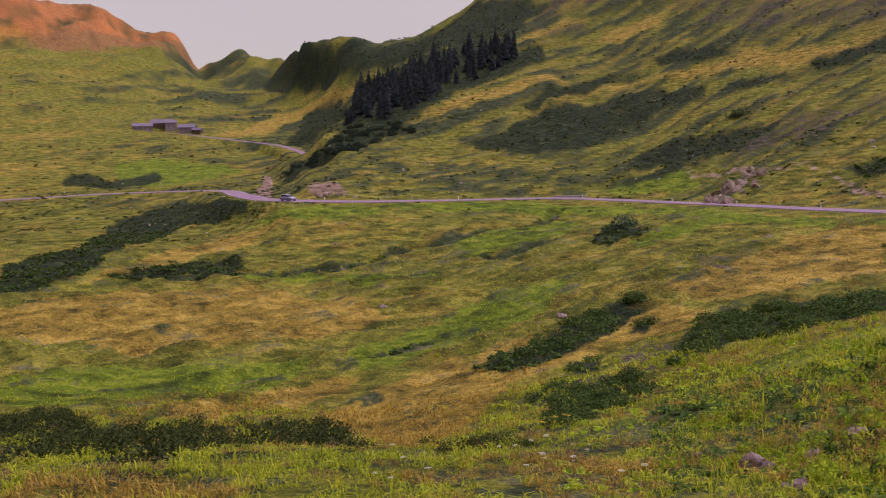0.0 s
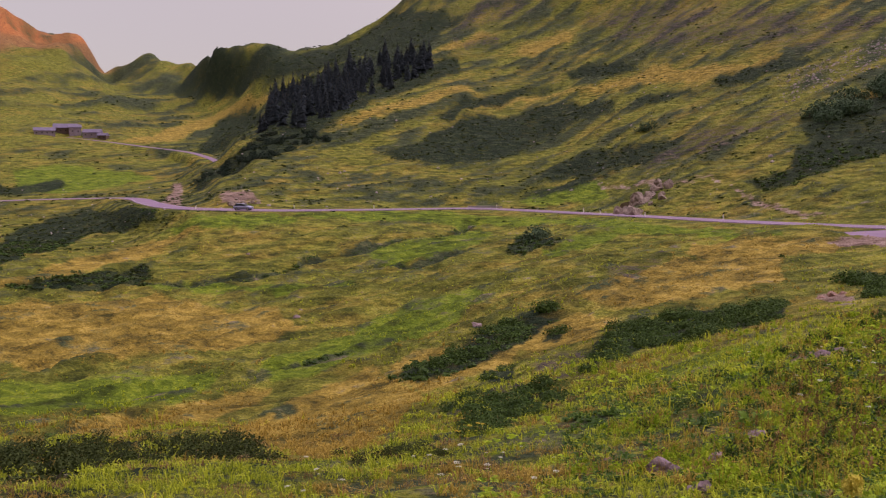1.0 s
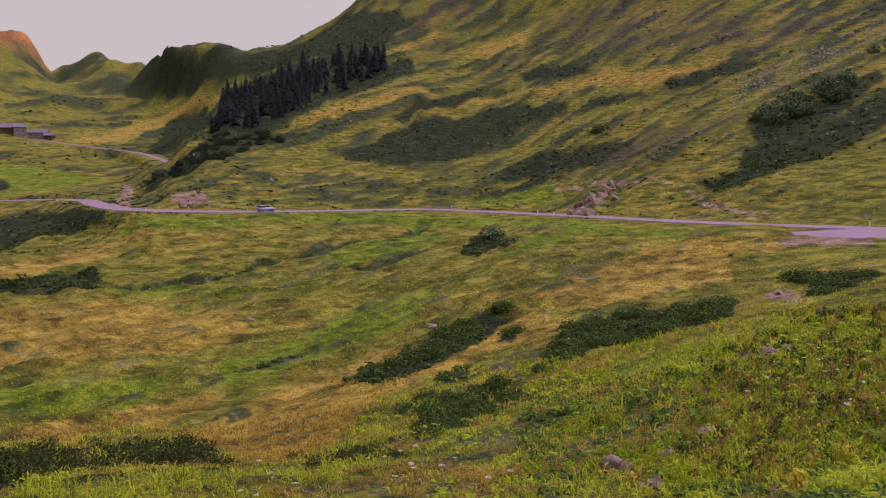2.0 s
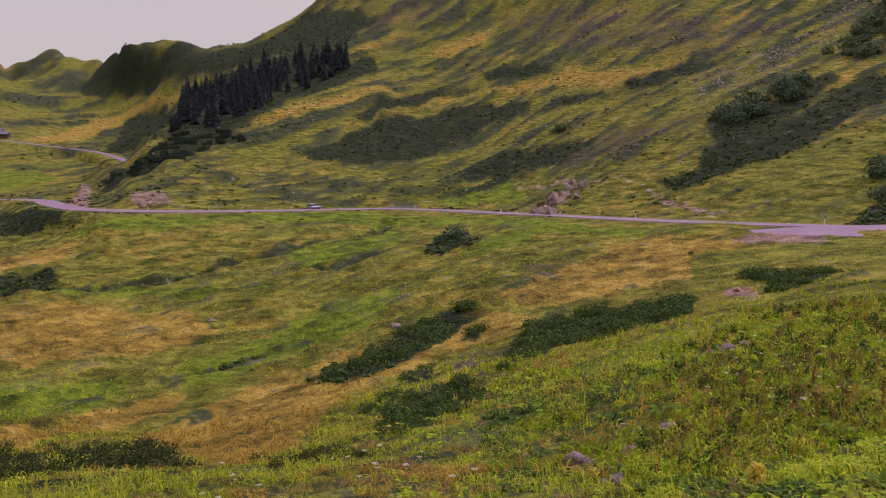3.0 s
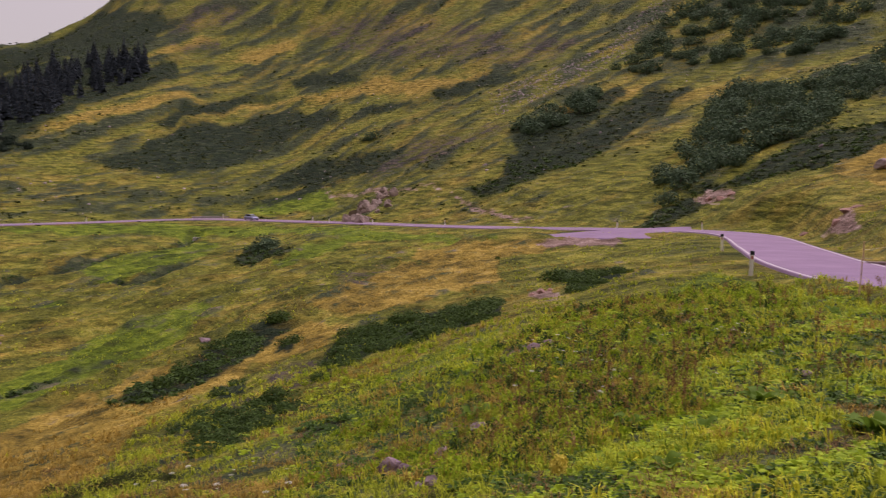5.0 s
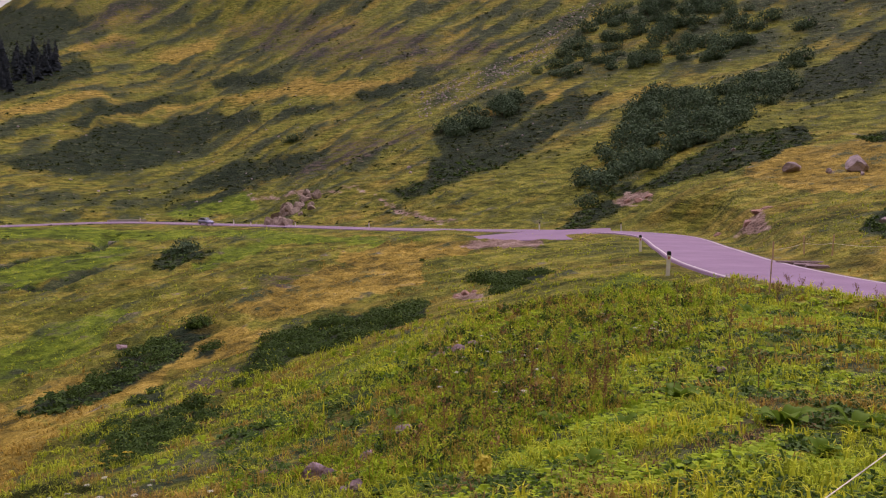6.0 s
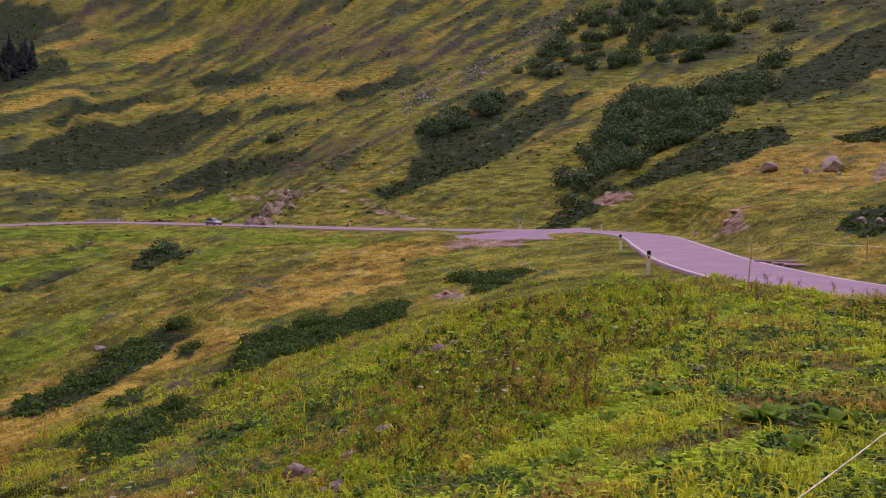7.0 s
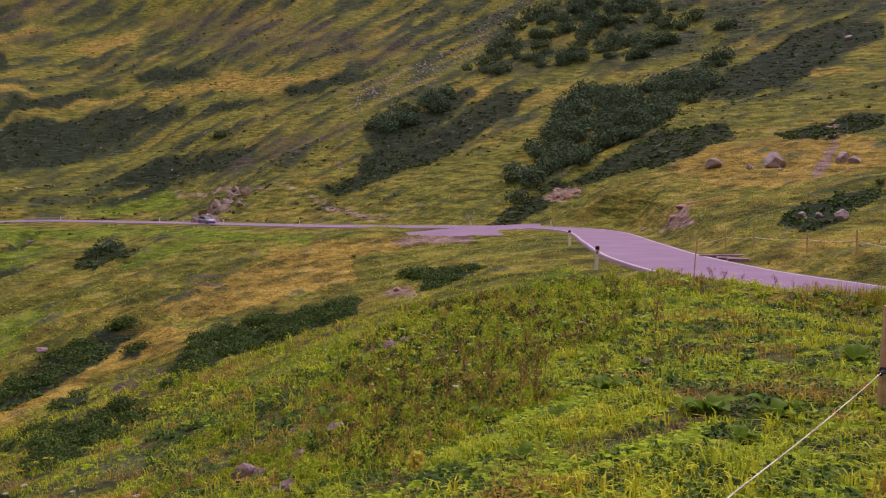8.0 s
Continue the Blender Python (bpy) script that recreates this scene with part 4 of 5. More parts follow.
def build_fences():
    line = [(50.4, 54.0), (52.2, 57.0), (53.8, 53.0), (57.0, 46.5), (59.8, 42.5), (63.5, 38.0)]
    first = fence_stake(*line[0])
    for b, d in line[1:]:
        copy_thing(first, pose(*at(b, d), 0, -3 + 6 * (d * 7.3 % 1), -b))
    tops = [Vector(at(b, d)) + Vector((0, 0, 0.71)) for b, d in line]
    wire("fence_wire", tops, 0.008, CORD, "thin pale electric fence wire strung along the road", 0.08)
    copy_thing(first, pose(*at(50.3, 27.5), 0, 2, -50)).scale = (0.45, 0.45, 1.0)
    # the near corner with its rope
    post = new("fence_post")
    bm = bmesh.new()
    rod(bm, (0, 0, -0.3), (0.02, 0, 1.08), 0.042, 0.036, 10)
    link_mesh("stake", bm, WOOD, post)
    bm = bmesh.new()
    rod(bm, (-0.02, -0.03, 0.42), (-0.15, -0.06, 0.41), 0.022, 0.024, 10)
    box(bm, -0.03, -0.02, 0.42, 0.05, 0.06, 0.07, 0.008)
    link_mesh("insulator", bm, BLACK, post, "black screw-in insulator")
    x, y, z = at(61.75, 9.6)
    post.matrix_basis = pose(x, y, z, 0, 0, 0)
    tagged(post, "round reddish-brown wooden fence post with an insulator", "fence post")
    a = (x - 0.14, y - 0.06, z + 0.42)
    near = Vector((3.25, 2.38, 0.235 - float(fall(3.25, 2.38))))
    wire("fence_rope", [a, near, near + (near - Vector(a)) * 0.45], 0.0036, CORD, "white electric fence rope running down from the post", 0.02)
    copy_thing(first, pose(*at(12.0, 1.36), 0, 0, 0))


def build_slabs():
    for b, d, l, w, h, turn in ((52.0, 51.5, 2.6, 0.5, 0.26, -34), (53.0, 49.0, 1.2, 0.5, 0.22, -44), (52.4, 50.2, 1.4, 0.4, 0.2, -40)):
        bm = bmesh.new()
        box(bm, 0, 0, h / 2, l, w, h, 0.05)
        for v in bm.verts:
            v.co += Vector((noise.noise(v.co * 3), noise.noise(v.co * 3 + Vector((5, 0, 0))), noise.noise(v.co * 4))) * 0.05
        ob = link_mesh("stone_slab", bm, ROCK)
        ob.matrix_basis = pose(*at(b, d, 0.05), 0, 0, turn)
        tagged(ob, "grey stone slab lying beside the road", "stone slab", "slabs beside the road")
    # the parapet of the small bridge, beyond the road where it crosses the stream
    bm = bmesh.new()
    box(bm, 0, 0, 0.32, 9.5, 0.4, 0.65, 0.04)
    ob = link_mesh("parapet", bm, CONCRETE)
    ob.matrix_basis = pose(*at(8.5, 234.5, 0.1), 0, 0, -9)
    tagged(ob, "low pale concrete parapet of a culvert beside the road", "parapet")
    bm = bmesh.new()
    for dx, l in ((-1.1, 1.3), (1.2, 1.6)):
        box(bm, dx, 0, 0.3, l, 0.5, 0.7, 0.08)
    box(bm, 0, 0.3, 0.2, 1.4, 0.2, 0.9, 0.05)
    ob = link_mesh("culvert", bm, CONCRETE)
    ob.matrix_basis = pose(*at(7.9, 181.0, 0.1), 0, 0, -8)
    tagged(ob, "small stone culvert mouth in the meadow ditch", "culvert")


# ---- the alpine farm ----
def farm_building(x, y, z, l, w, h, roof, turn, wall_mat, label, chimney=False):
    house = new("farmhouse")
    bm = bmesh.new()
    box(bm, 0, 0, h / 2 - 1.5, l, w, h + 3)
    link_mesh("wall", bm, wall_mat, house)
    bm = bmesh.new()
    o = 0.6
    pts = [(-l / 2 - o, -w / 2 - o, h - 0.2), (l / 2 + o, -w / 2 - o, h - 0.2), (l / 2 + o, 0, h + roof), (-l / 2 - o, 0, h + roof), (-l / 2 - o, w / 2 + o, h - 0.2), (l / 2 + o, w / 2 + o, h - 0.2)]
    v = [bm.verts.new(p) for p in pts] + [bm.verts.new((p[0], p[1], p[2] + 0.3)) for p in pts]
    for f in ((6, 7, 8, 9), (9, 8, 11, 10), (0, 3, 2, 1), (3, 4, 5, 2), (0, 1, 7, 6), (4, 10, 11, 5), (0, 6, 9, 3), (3, 9, 10, 4), (1, 2, 8, 7), (2, 5, 11, 8)):
        bm.faces.new([v[i] for i in f])
    bm.faces.new([v[i] for i in (0, 3, 4)]), bm.faces.new([v[i] for i in (1, 5, 2)])
    bmesh.ops.recalc_face_normals(bm, faces=bm.faces)
    link_mesh("roof", bm, SLATE, house, "violet-grey metal roof")
    for k in range(max(2, int(l / 3.2))):
        bm = bmesh.new()
        box(bm, -l / 2 + (k + 0.5) * l / max(2, int(l / 3.2)), -w / 2 - 0.03, h * 0.5, 0.7, 0.12, 0.8, 0.02)
        link_mesh("window", bm, WINDOW, house, "small dark window")
    if chimney:
        bm = bmesh.new()
        box(bm, l * 0.2, 0.6, h + roof * 0.9, 0.9, 0.9, 1.8, 0.03)
        link_mesh("chimney", bm, PLASTER, house)
    house.matrix_basis = pose(x, y, z, 0, 0, turn)
    return tagged(house, label, "farmhouse", "buildings of the alpine farm")


def build_farm():
    for b, d, l, w, h, roof, turn, mat, label in (
            (-19.3, 676, 17, 9, 4.0, 2.2, 20, PLASTER, "long low alpine cowshed with a violet-grey roof"),
            (-18.1, 690, 20, 10, 5.5, 3.0, 14, TIMBER, "broad alpine barn with dark timber walls"),
            (-17.6, 684, 10, 8, 7.5, 2.0, 22, PLASTER, "tall pale farmhouse among the alpine barns"),
            (-16.6, 676, 15, 9, 4.5, 2.4, 4, PLASTER, "pale alpine stable with a violet-grey roof"),
            (-16.0, 668, 8, 6, 3.2, 1.6, -8, TIMBER, "small dark timber shed beside the lane")):
        farm_building(*at(b, d, 0.3), 0.8 * l, 0.85 * w, 0.72 * h, 0.95 * roof, turn, mat, label, h > 7)


# ---- trees and bushes ----
def spruce_model(seed, tall, label):
    rng = np.random.default_rng(seed)
    tree = new("spruce_tree")
    bm = bmesh.new()
    rod(bm, (0, 0, -0.5), (0, 0, tall * 0.97), tall * 0.018, 0.03, 8)
    link_mesh("trunk", bm, BARK, tree)
    verts, faces = [], []
    levels = int(tall * 1.7)
    for i in range(levels):
        f = i / levels
        z = tall * (0.06 + 0.92 * f)
        reach = tall * 0.23 * (1 - f) ** 0.85 + 0.12
        for j in range(9 if f < 0.7 else 6):
            a = rng.uniform(0, 6.28)
            r = reach * rng.uniform(0.55, 1.15)
            d, s = np.array([math.cos(a), math.sin(a), 0]), np.array([-math.sin(a), math.cos(a), 0])
            w = r * rng.uniform(0.28, 0.45) + 0.12
            zz = np.array([0, 0, 1.0])
            p0, p1, p2 = zz * z, zz * (z - 0.1 * r) + d * r * 0.55, zz * (z - rng.uniform(0.3, 0.55) * r) + d * r
            k = len(verts)
            verts += [p0 - s * w * 0.3, p0 + s * w * 0.3, p1 + s * w - zz * w * 0.4, p1 - s * w - zz * w * 0.4, p1 + zz * w * 0.15, p2 + s * w * 0.3, p2 - s * w * 0.3]
            faces += [(k, k + 1, k + 2, k + 4), (k, k + 4, k + 3, k + 3), (k + 4, k + 2, k + 5, k + 6), (k + 3, k + 4, k + 6, k + 6)]
    tri = []
    for f in faces:
        tri.append((f[0], f[1], f[2]))
        if f[2] != f[3]:
            tri.append((f[0], f[2], f[3]))
    mesh_object("crown", verts, tri, SPRUCE, tree)
    return tagged(tree, label, "spruce tree", "row of spruces on the ridge")


def build_spruces():
    rng = random.Random(5)
    models = [spruce_model(s, 1.0 * h, "dark slender spruce tree on the mountain slope") for s, h in ((1, 16), (2, 13), (3, 10))]
    spots = inside("spruce", 210, 13) + [(4.2, 540), (4.5, 560), (4.4, 585)]
    for i, (b, d) in enumerate(spots):
        s = rng.uniform(0.75, 1.12)
        m = pose(*at(b, d, 0.3), 0, 0, rng.uniform(0, 360)) @ Matrix.Diagonal((s, s, s, 1))
        if i < 3:
            models[i].matrix_basis = m
        else:
            ob = copy_thing(models[i % 3], pose(*at(b, d, 0.3), 0, 0, rng.uniform(0, 360)))
            ob.scale = (s, s, s * rng.uniform(0.9, 1.15))


def bush_model(name, seed, leaves, size, mat, label, category, group, flat=0.85, lumps=6, inner=0.55):
    rng = np.random.default_rng(seed)
    bush = new(name)
    v, f = leaf_cloud(rng, leaves, size, lumps, flat, inner)
    mesh_object("crown", v, f, mat, bush)
    bm = bmesh.new()
    for k in range(5):
        a = 1.26 * k + rng.uniform(0, 0.6)
        rod(bm, (0.05 * math.cos(a), 0.05 * math.sin(a), -0.15), (0.5 * math.cos(a), 0.5 * math.sin(a), 0.55 * flat), 0.03, 0.012, 5)
    tagged(link_mesh("stem", bm, BARK, bush), "grey branching stem")
    return tagged(bush, label, category, group)


def place_bushes(models, spots, rng, sink=0.08, squat=1.0):
    """Set out bushes at bearing, distance, radius rows."""
    for i, (b, d, r) in enumerate(spots):
        m = pose(*at(b, d, sink * r), 0, 0, rng.uniform(0, 360))
        ob = models[i] if i < len(models) else copy_thing(models[i % len(models)], m)
        ob.matrix_basis = m
        ob.scale = (r, r, r * squat * rng.uniform(0.85, 1.2))


def inside(kind, count, seed, which=None):
    """Bearings and distances spread evenly over the ground of a kind's regions."""
    rng = np.random.default_rng(seed)
    rows = []
    regions = COVERS[kind] if which is None else [COVERS[kind][which]]
    low, high = np.min([c.min(0) for c in regions], 0), np.max([c.max(0) for c in regions], 0)
    while len(rows) < count:
        b, d = rng.uniform(low[0], high[0], 4000), np.sqrt(rng.uniform(low[1] ** 2, high[1] ** 2, 4000))
        hit = outline(kind, b, d, False) > 0.5
        rows += list(zip(b[hit].tolist(), d[hit].tolist()))
    return rows[:count]


def build_alders():
    rng = random.Random(8)
    models = [bush_model("alder_bush", 20 + k, 460, 0.125, ALDER, "rounded dark green alder bush on the mountainside", "bush", "alder thicket on the slope", 1.0, 9, 0.8) for k in range(4)]
    spots = [(b, d, rng.uniform(1.7, 3.9) * (0.6 + d / 520)) for b, d in inside("alder", 120, 3, 0) + inside("alder", 130, 4, 1) + inside("alder", 26, 5, 2) + inside("alder", 6, 6, 3)]
    spots += [(51.5, 321, 3.6), (51.8, 326, 3.2), (51.2, 324, 3.0), (19.2, 297, 3.0), (18.7, 299, 2.4), (11.9, 132.5, 2.7), (12.3, 134.5, 2.0), (11.5, 134, 1.5)]
    place_bushes(models, spots, rng)
    models = [bush_model("pine_shrub", 28 + k, 420, 0.12, PINE, "dark creeping mountain pine on the spur", "bush", "mountain pines on the spur", 0.8, 8) for k in range(3)]
    place_bushes(models, [(b, d, rng.uniform(1.3, 2.9)) for b, d in inside("pine", 90, 5)], rng)


def build_scrub():
    rng = random.Random(9)
    models = [bush_model("scrub_bush", 40 + k, 1100, 0.08, SCRUB, "low dense green scrub bush in the hollow", "bush", "scrub in the hollow", 0.75, 8) for k in range(3)]
    spots = [(b, d, rng.uniform(0.5, 1.0) * (0.22 + 0.021 * d)) for b, d in inside("scrub", 26, 6, 0) + inside("scrub", 110, 7)]
    spots += [(26, 15.2, 0.22), (26.6, 15.8, 0.3), (22.4, 18.5, 0.3), (21.8, 18.8, 0.26), (30.5, 19.5, 0.35), (31.2, 20.5, 0.3), (33.6, 26, 0.4), (35.5, 27, 0.45), (36.6, 27.5, 0.4)]
    place_bushes(models, spots, rng, 0.22, 0.85)
    models = [bush_model("heath_shrub", 50 + k, 1000, 0.06, HEATHER, "low springy dark heath shrub on the brow", "bush", "heath shrubs on the brow", 0.7, 8) for k in range(3)]
    spots = [(b, d, rng.uniform(0.35, 0.75)) for b, d in inside("brow", 70, 11)]
    spots += [(rng.uniform(-3, 6), rng.uniform(15.5, 19), rng.uniform(0.2, 0.4)) for _ in range(10)]
    place_bushes(models, spots, rng)


# ---- rocks ----
def build_rocks():
    lilac = "lilac-grey weathered stone lying in the grass"
    for k, (b, d, w) in enumerate(((26.5, 12.7, 0.44), (23.9, 11.5, 0.38), (20.3, 11.6, 0.46), (21.3, 11.3, 0.26), (23.2, 9.5, 0.26), (22.3, 9.7, 0.18), (30.1, 23.0, 0.55), (31.1, 23.8, 0.45), (29.3, 22.7, 0.4), (30.6, 23.6, 0.3), (17.0, 12.8, 0.16), (47.8, 13.1, 0.26), (47.0, 13.5, 0.16), (19.6, 11.9, 0.2), (39.9, 28.0, 0.3))):
        stone("rock", b, d, w, k + 1, lilac, ROCK, 0.62, 0.22, "stones in the near grass")
    for k, (b, d, w) in enumerate(((7.9, 54, 0.95), (-6.4, 50.5, 0.95), (-4.3, 79, 0.9), (-4.0, 83.5, 0.6), (-7.4, 137, 1.1))):
        stone("rock", b, d, w, 20 + k, "grey rock standing alone in the meadow", ROCK, 0.55, 0.45, "rocks in the meadow")
    for k, (b, d, w) in enumerate(((51.2, 119, 2.1), (54.9, 115.5, 3.1), (53.4, 114.7, 1.1), (58.7, 111, 2.6), (59.3, 111, 1.6), (55.2, 112, 0.8), (58.7, 284, 3.0), (53.7, 355, 3.4), (47.8, 153, 1.1), (56.6, 62, 0.9), (57.6, 60, 0.7), (58.8, 58, 1.2))):
        stone("boulder", b, d, w, 30 + k, "pale lilac-grey boulder on the slope above the road", PALE_ROCK, 0.75, 0.18, "boulders on the slope")
    for k, (b, d, w) in enumerate(((41.3, 141, 2.4), (42.0, 139, 2.8), (42.6, 138, 1.8), (48.8, 86, 1.6), (49.4, 88, 1.9), (49.9, 90, 1.3), (47.0, 92, 1.2), (30.6, 46.5, 0.9), (31.2, 46.8, 0.7), (30.0, 46.2, 0.6))):
        stone("rock", b, d, w, 120 + k, "reddish bare rock breaking through the turf", EARTH, 0.5, 0.4, "bare rocks in the turf")
    rng = random.Random(3)
    crag = new("rock_outcrop")
    x0, y0, z0 = at(18.9, 186.0)
    crag.matrix_basis = pose(x0, y0, z0)
    inside_crag = inside("crag", 46, 15)
    for k in range(46):
        bm = bmesh.new()
        stone_mesh(bm, rng.uniform(0.7, 1.9), 60 + k, rng.uniform(0.8, 1.4), 3)
        b, d = inside_crag[k]
        x, y, z = at(b, d)
        ob = link_mesh("block", bm, CRAG, crag)
        ob.matrix_basis = pose(x - x0, y - y0, z - z0 + 0.1, rng.uniform(-20, 20), rng.uniform(-20, 20), rng.uniform(0, 360))
    tagged(crag, "jagged brown-grey rock outcrop beside the pass road", "rock outcrop")
    crag = new("rock_outcrop")
    x0, y0, z0 = at(-7.6, 212.0)
    crag.matrix_basis = pose(x0, y0, z0)
    for k in range(10):
        bm = bmesh.new()
        stone_mesh(bm, rng.uniform(0.6, 1.3), 80 + k, rng.uniform(0.6, 1.1), 2)
        b, d = -8.4 + 1.7 * k / 9 + rng.uniform(-0.2, 0.2), 209 + rng.uniform(-3, 8)
        x, y, z = at(b, d)
        ob = link_mesh("block", bm, CRAG, crag)
        ob.matrix_basis = pose(x - x0, y - y0, z - z0 + 0.1, 0, 0, rng.uniform(0, 360))
    tagged(crag, "low brown rock outcrop above the road bend", "rock outcrop")
    # scree down the mountainside
    models = []
    for k in range(4):
        bm = bmesh.new()
        stone_mesh(bm, 0.5, 95 + k, 0.7, 1)
        bm.verts.ensure_lookup_table()
        models.append((np.array([v.co[:] for v in bm.verts]), np.array([[v.index for v in f.verts] for f in bm.faces])))
        bm.free()
    nr = random.Random(14)
    spots = np.array(inside("scree", 900, 14) + [(nr.uniform(-25, 62), nr.uniform(190, 420)) for _ in range(420)])
    x, y = polar(spots[:, 0], spots[:, 1])
    keep = off_roads(x, y, 1)
    rs = np.random.default_rng(4)
    scatter("scree", models, x[keep], y[keep], 0.5 + 1.3 * rs.random(keep.sum()) ** 3, PALE_ROCK, "scattered grey scree stones on the mountainside", "scree", 6)


# ---- plants of the foreground ----
def build_docks():
    for b, d, r, seed in ((45.2, 11.0, 0.46, 1), (46.4, 11.3, 0.34, 3), (51.8, 8.9, 0.40, 2), (50.9, 9.1, 0.26, 10), (55.7, 8.9, 0.34, 5), (56.9, 9.2, 0.24, 11), (36.9, 10.3, 0.30, 4), (35.6, 10.4, 0.24, 12), (39.3, 7.5, 0.26, 13), (41.6, 9.4, 0.26, 14), (49.0, 23.0, 0.36, 6), (50.2, 27.0, 0.34, 15), (60.2, 13.0, 0.40, 7), (26.9, 14.0, 0.42, 8), (25.9, 14.3, 0.34, 16), (54.0, 7.4, 0.22, 9)):
        rng = np.random.default_rng(seed)
        plant = new("dock_plant")
        for i in range(11):
            a, l, up = 6.283 * i / 11 + rng.uniform(-0.3, 0.3), rng.uniform(0.6, 1.15) * r, rng.uniform(0.3, 1.1)
            verts, faces = [], []
            for k in range(6):
                f = k / 5
                w = l * 0.34 * math.sin(math.pi * (0.12 + 0.84 * f)) ** 0.8
                cx, cz = l * (0.1 + 0.9 * f), l * up * math.sin(min(1, f * 1.2) * 1.9) * 0.75
                for s in (-1, 0, 1):
                    verts.append((cx * math.cos(a) - s * w * math.sin(a), cx * math.sin(a) + s * w * math.cos(a), cz + abs(s) * w * 0.35 + 0.012 * math.sin(9 * f + s)))
            for k in range(5):
                for s in range(2):
                    q = k * 3 + s
                    faces.append((q, q + 1, q + 4, q + 3))
            mesh_object("leaf", verts, faces, DOCK_LEAF, plant, True)
        plant.matrix_basis = pose(*at(b, d, 0.01))
        plant.scale = (0.66, 0.66, 0.7)
        tagged(plant, "broad-leaved dark green dock plant in the grass", "dock plant", "dock plants in the near grass")


def stalk_model(seed, tall):
    rng = np.random.default_rng(seed)
    plant = new("dried_stalk")
    bm = bmesh.new()
    rod(bm, (0, 0, -0.05), (0.03, 0.02, tall), 0.007, 0.003, 6)
    ends = []
    for k in range(5):
        a, z = rng.uniform(0, 6.28), tall * rng.uniform(0.45, 0.85)
        e = (0.03 + 0.09 * math.cos(a), 0.02 + 0.09 * math.sin(a), z + 0.14)
        rod(bm, (0.03 * z / tall, 0.02 * z / tall, z), e, 0.004, 0.002, 5)
        ends.append(e)
    link_mesh("stem", bm, SEED, plant)
    v, f = [], []
    for i in range(120):
        if i % 2:
            e = ends[rng.integers(5)]
            p = np.array(e) + rng.normal(size=3) * (0.015, 0.015, 0.05)
        else:
            p = np.array((0.03, 0.02, tall * rng.uniform(0.5, 1.03))) + rng.normal(size=3) * (0.018, 0.018, 0.01)
        u, w = rng.normal(size=3), rng.normal(size=3)
        u, w = u / np.linalg.norm(u) * 0.013, w / np.linalg.norm(w) * 0.011
        k = len(v)
        v += [p - u, p - w, p + u, p + w]
        f.append((k, k + 1, k + 2, k + 3))
    tagged(mesh_object("seed_head", v, f, SEED, plant), kind="stuff")
    return tagged(plant, "dried rust-brown dock stalk with seed heads", "dried stalk", "dried stalks in the grass")


def umbel_model(seed, mat, label, category):
    rng = np.random.default_rng(seed)
    plant = new(category.replace(" ", "_"))
    bm = bmesh.new()
    rod(bm, (0, 0, -0.05), (0.02, 0.01, 0.42), 0.005, 0.003, 6)
    for k in range(7):
        a = 0.9 * k
        rod(bm, (0.02, 0.01, 0.4), (0.02 + 0.06 * math.cos(a), 0.01 + 0.06 * math.sin(a), 0.47), 0.002, 0.0015, 4)
    link_mesh("stem", bm, HERB, plant)
    v, f = [], []
    for i in range(70):
        a, r = rng.uniform(0, 6.28), 0.085 * math.sqrt(rng.random())
        p = np.array((0.02 + r * math.cos(a), 0.01 + r * math.sin(a), 0.475 - 2 * r * r + rng.uniform(-0.008, 0.008)))
        u, t = 0.013 * rng.uniform(0.7, 1.3), rng.uniform(0, 1.57)
        c, s = u * math.cos(t), u * math.sin(t)
        k = len(v)
        v += [p + (c, s, 0), p + (-s, c, 0.003), p + (-c, -s, 0), p + (s, -c, 0.003)]
        f.append((k, k + 1, k + 2, k + 3))
    mesh_object("flower_head", v, f, mat, plant)
    return tagged(plant, label, category, category + "s among the herbs")


def place_plants(models, spots, rng, low=0.7, high=1.2):
    for i, (b, d) in enumerate(spots):
        m = pose(*at(b, d), rng.uniform(-8, 8), rng.uniform(-8, 8), rng.uniform(0, 360))
        ob = models[i] if i < len(models) else copy_thing(models[i % len(models)], m)
        ob.matrix_basis = m
        s = rng.uniform(low, high)
        ob.scale = (s, s, s)


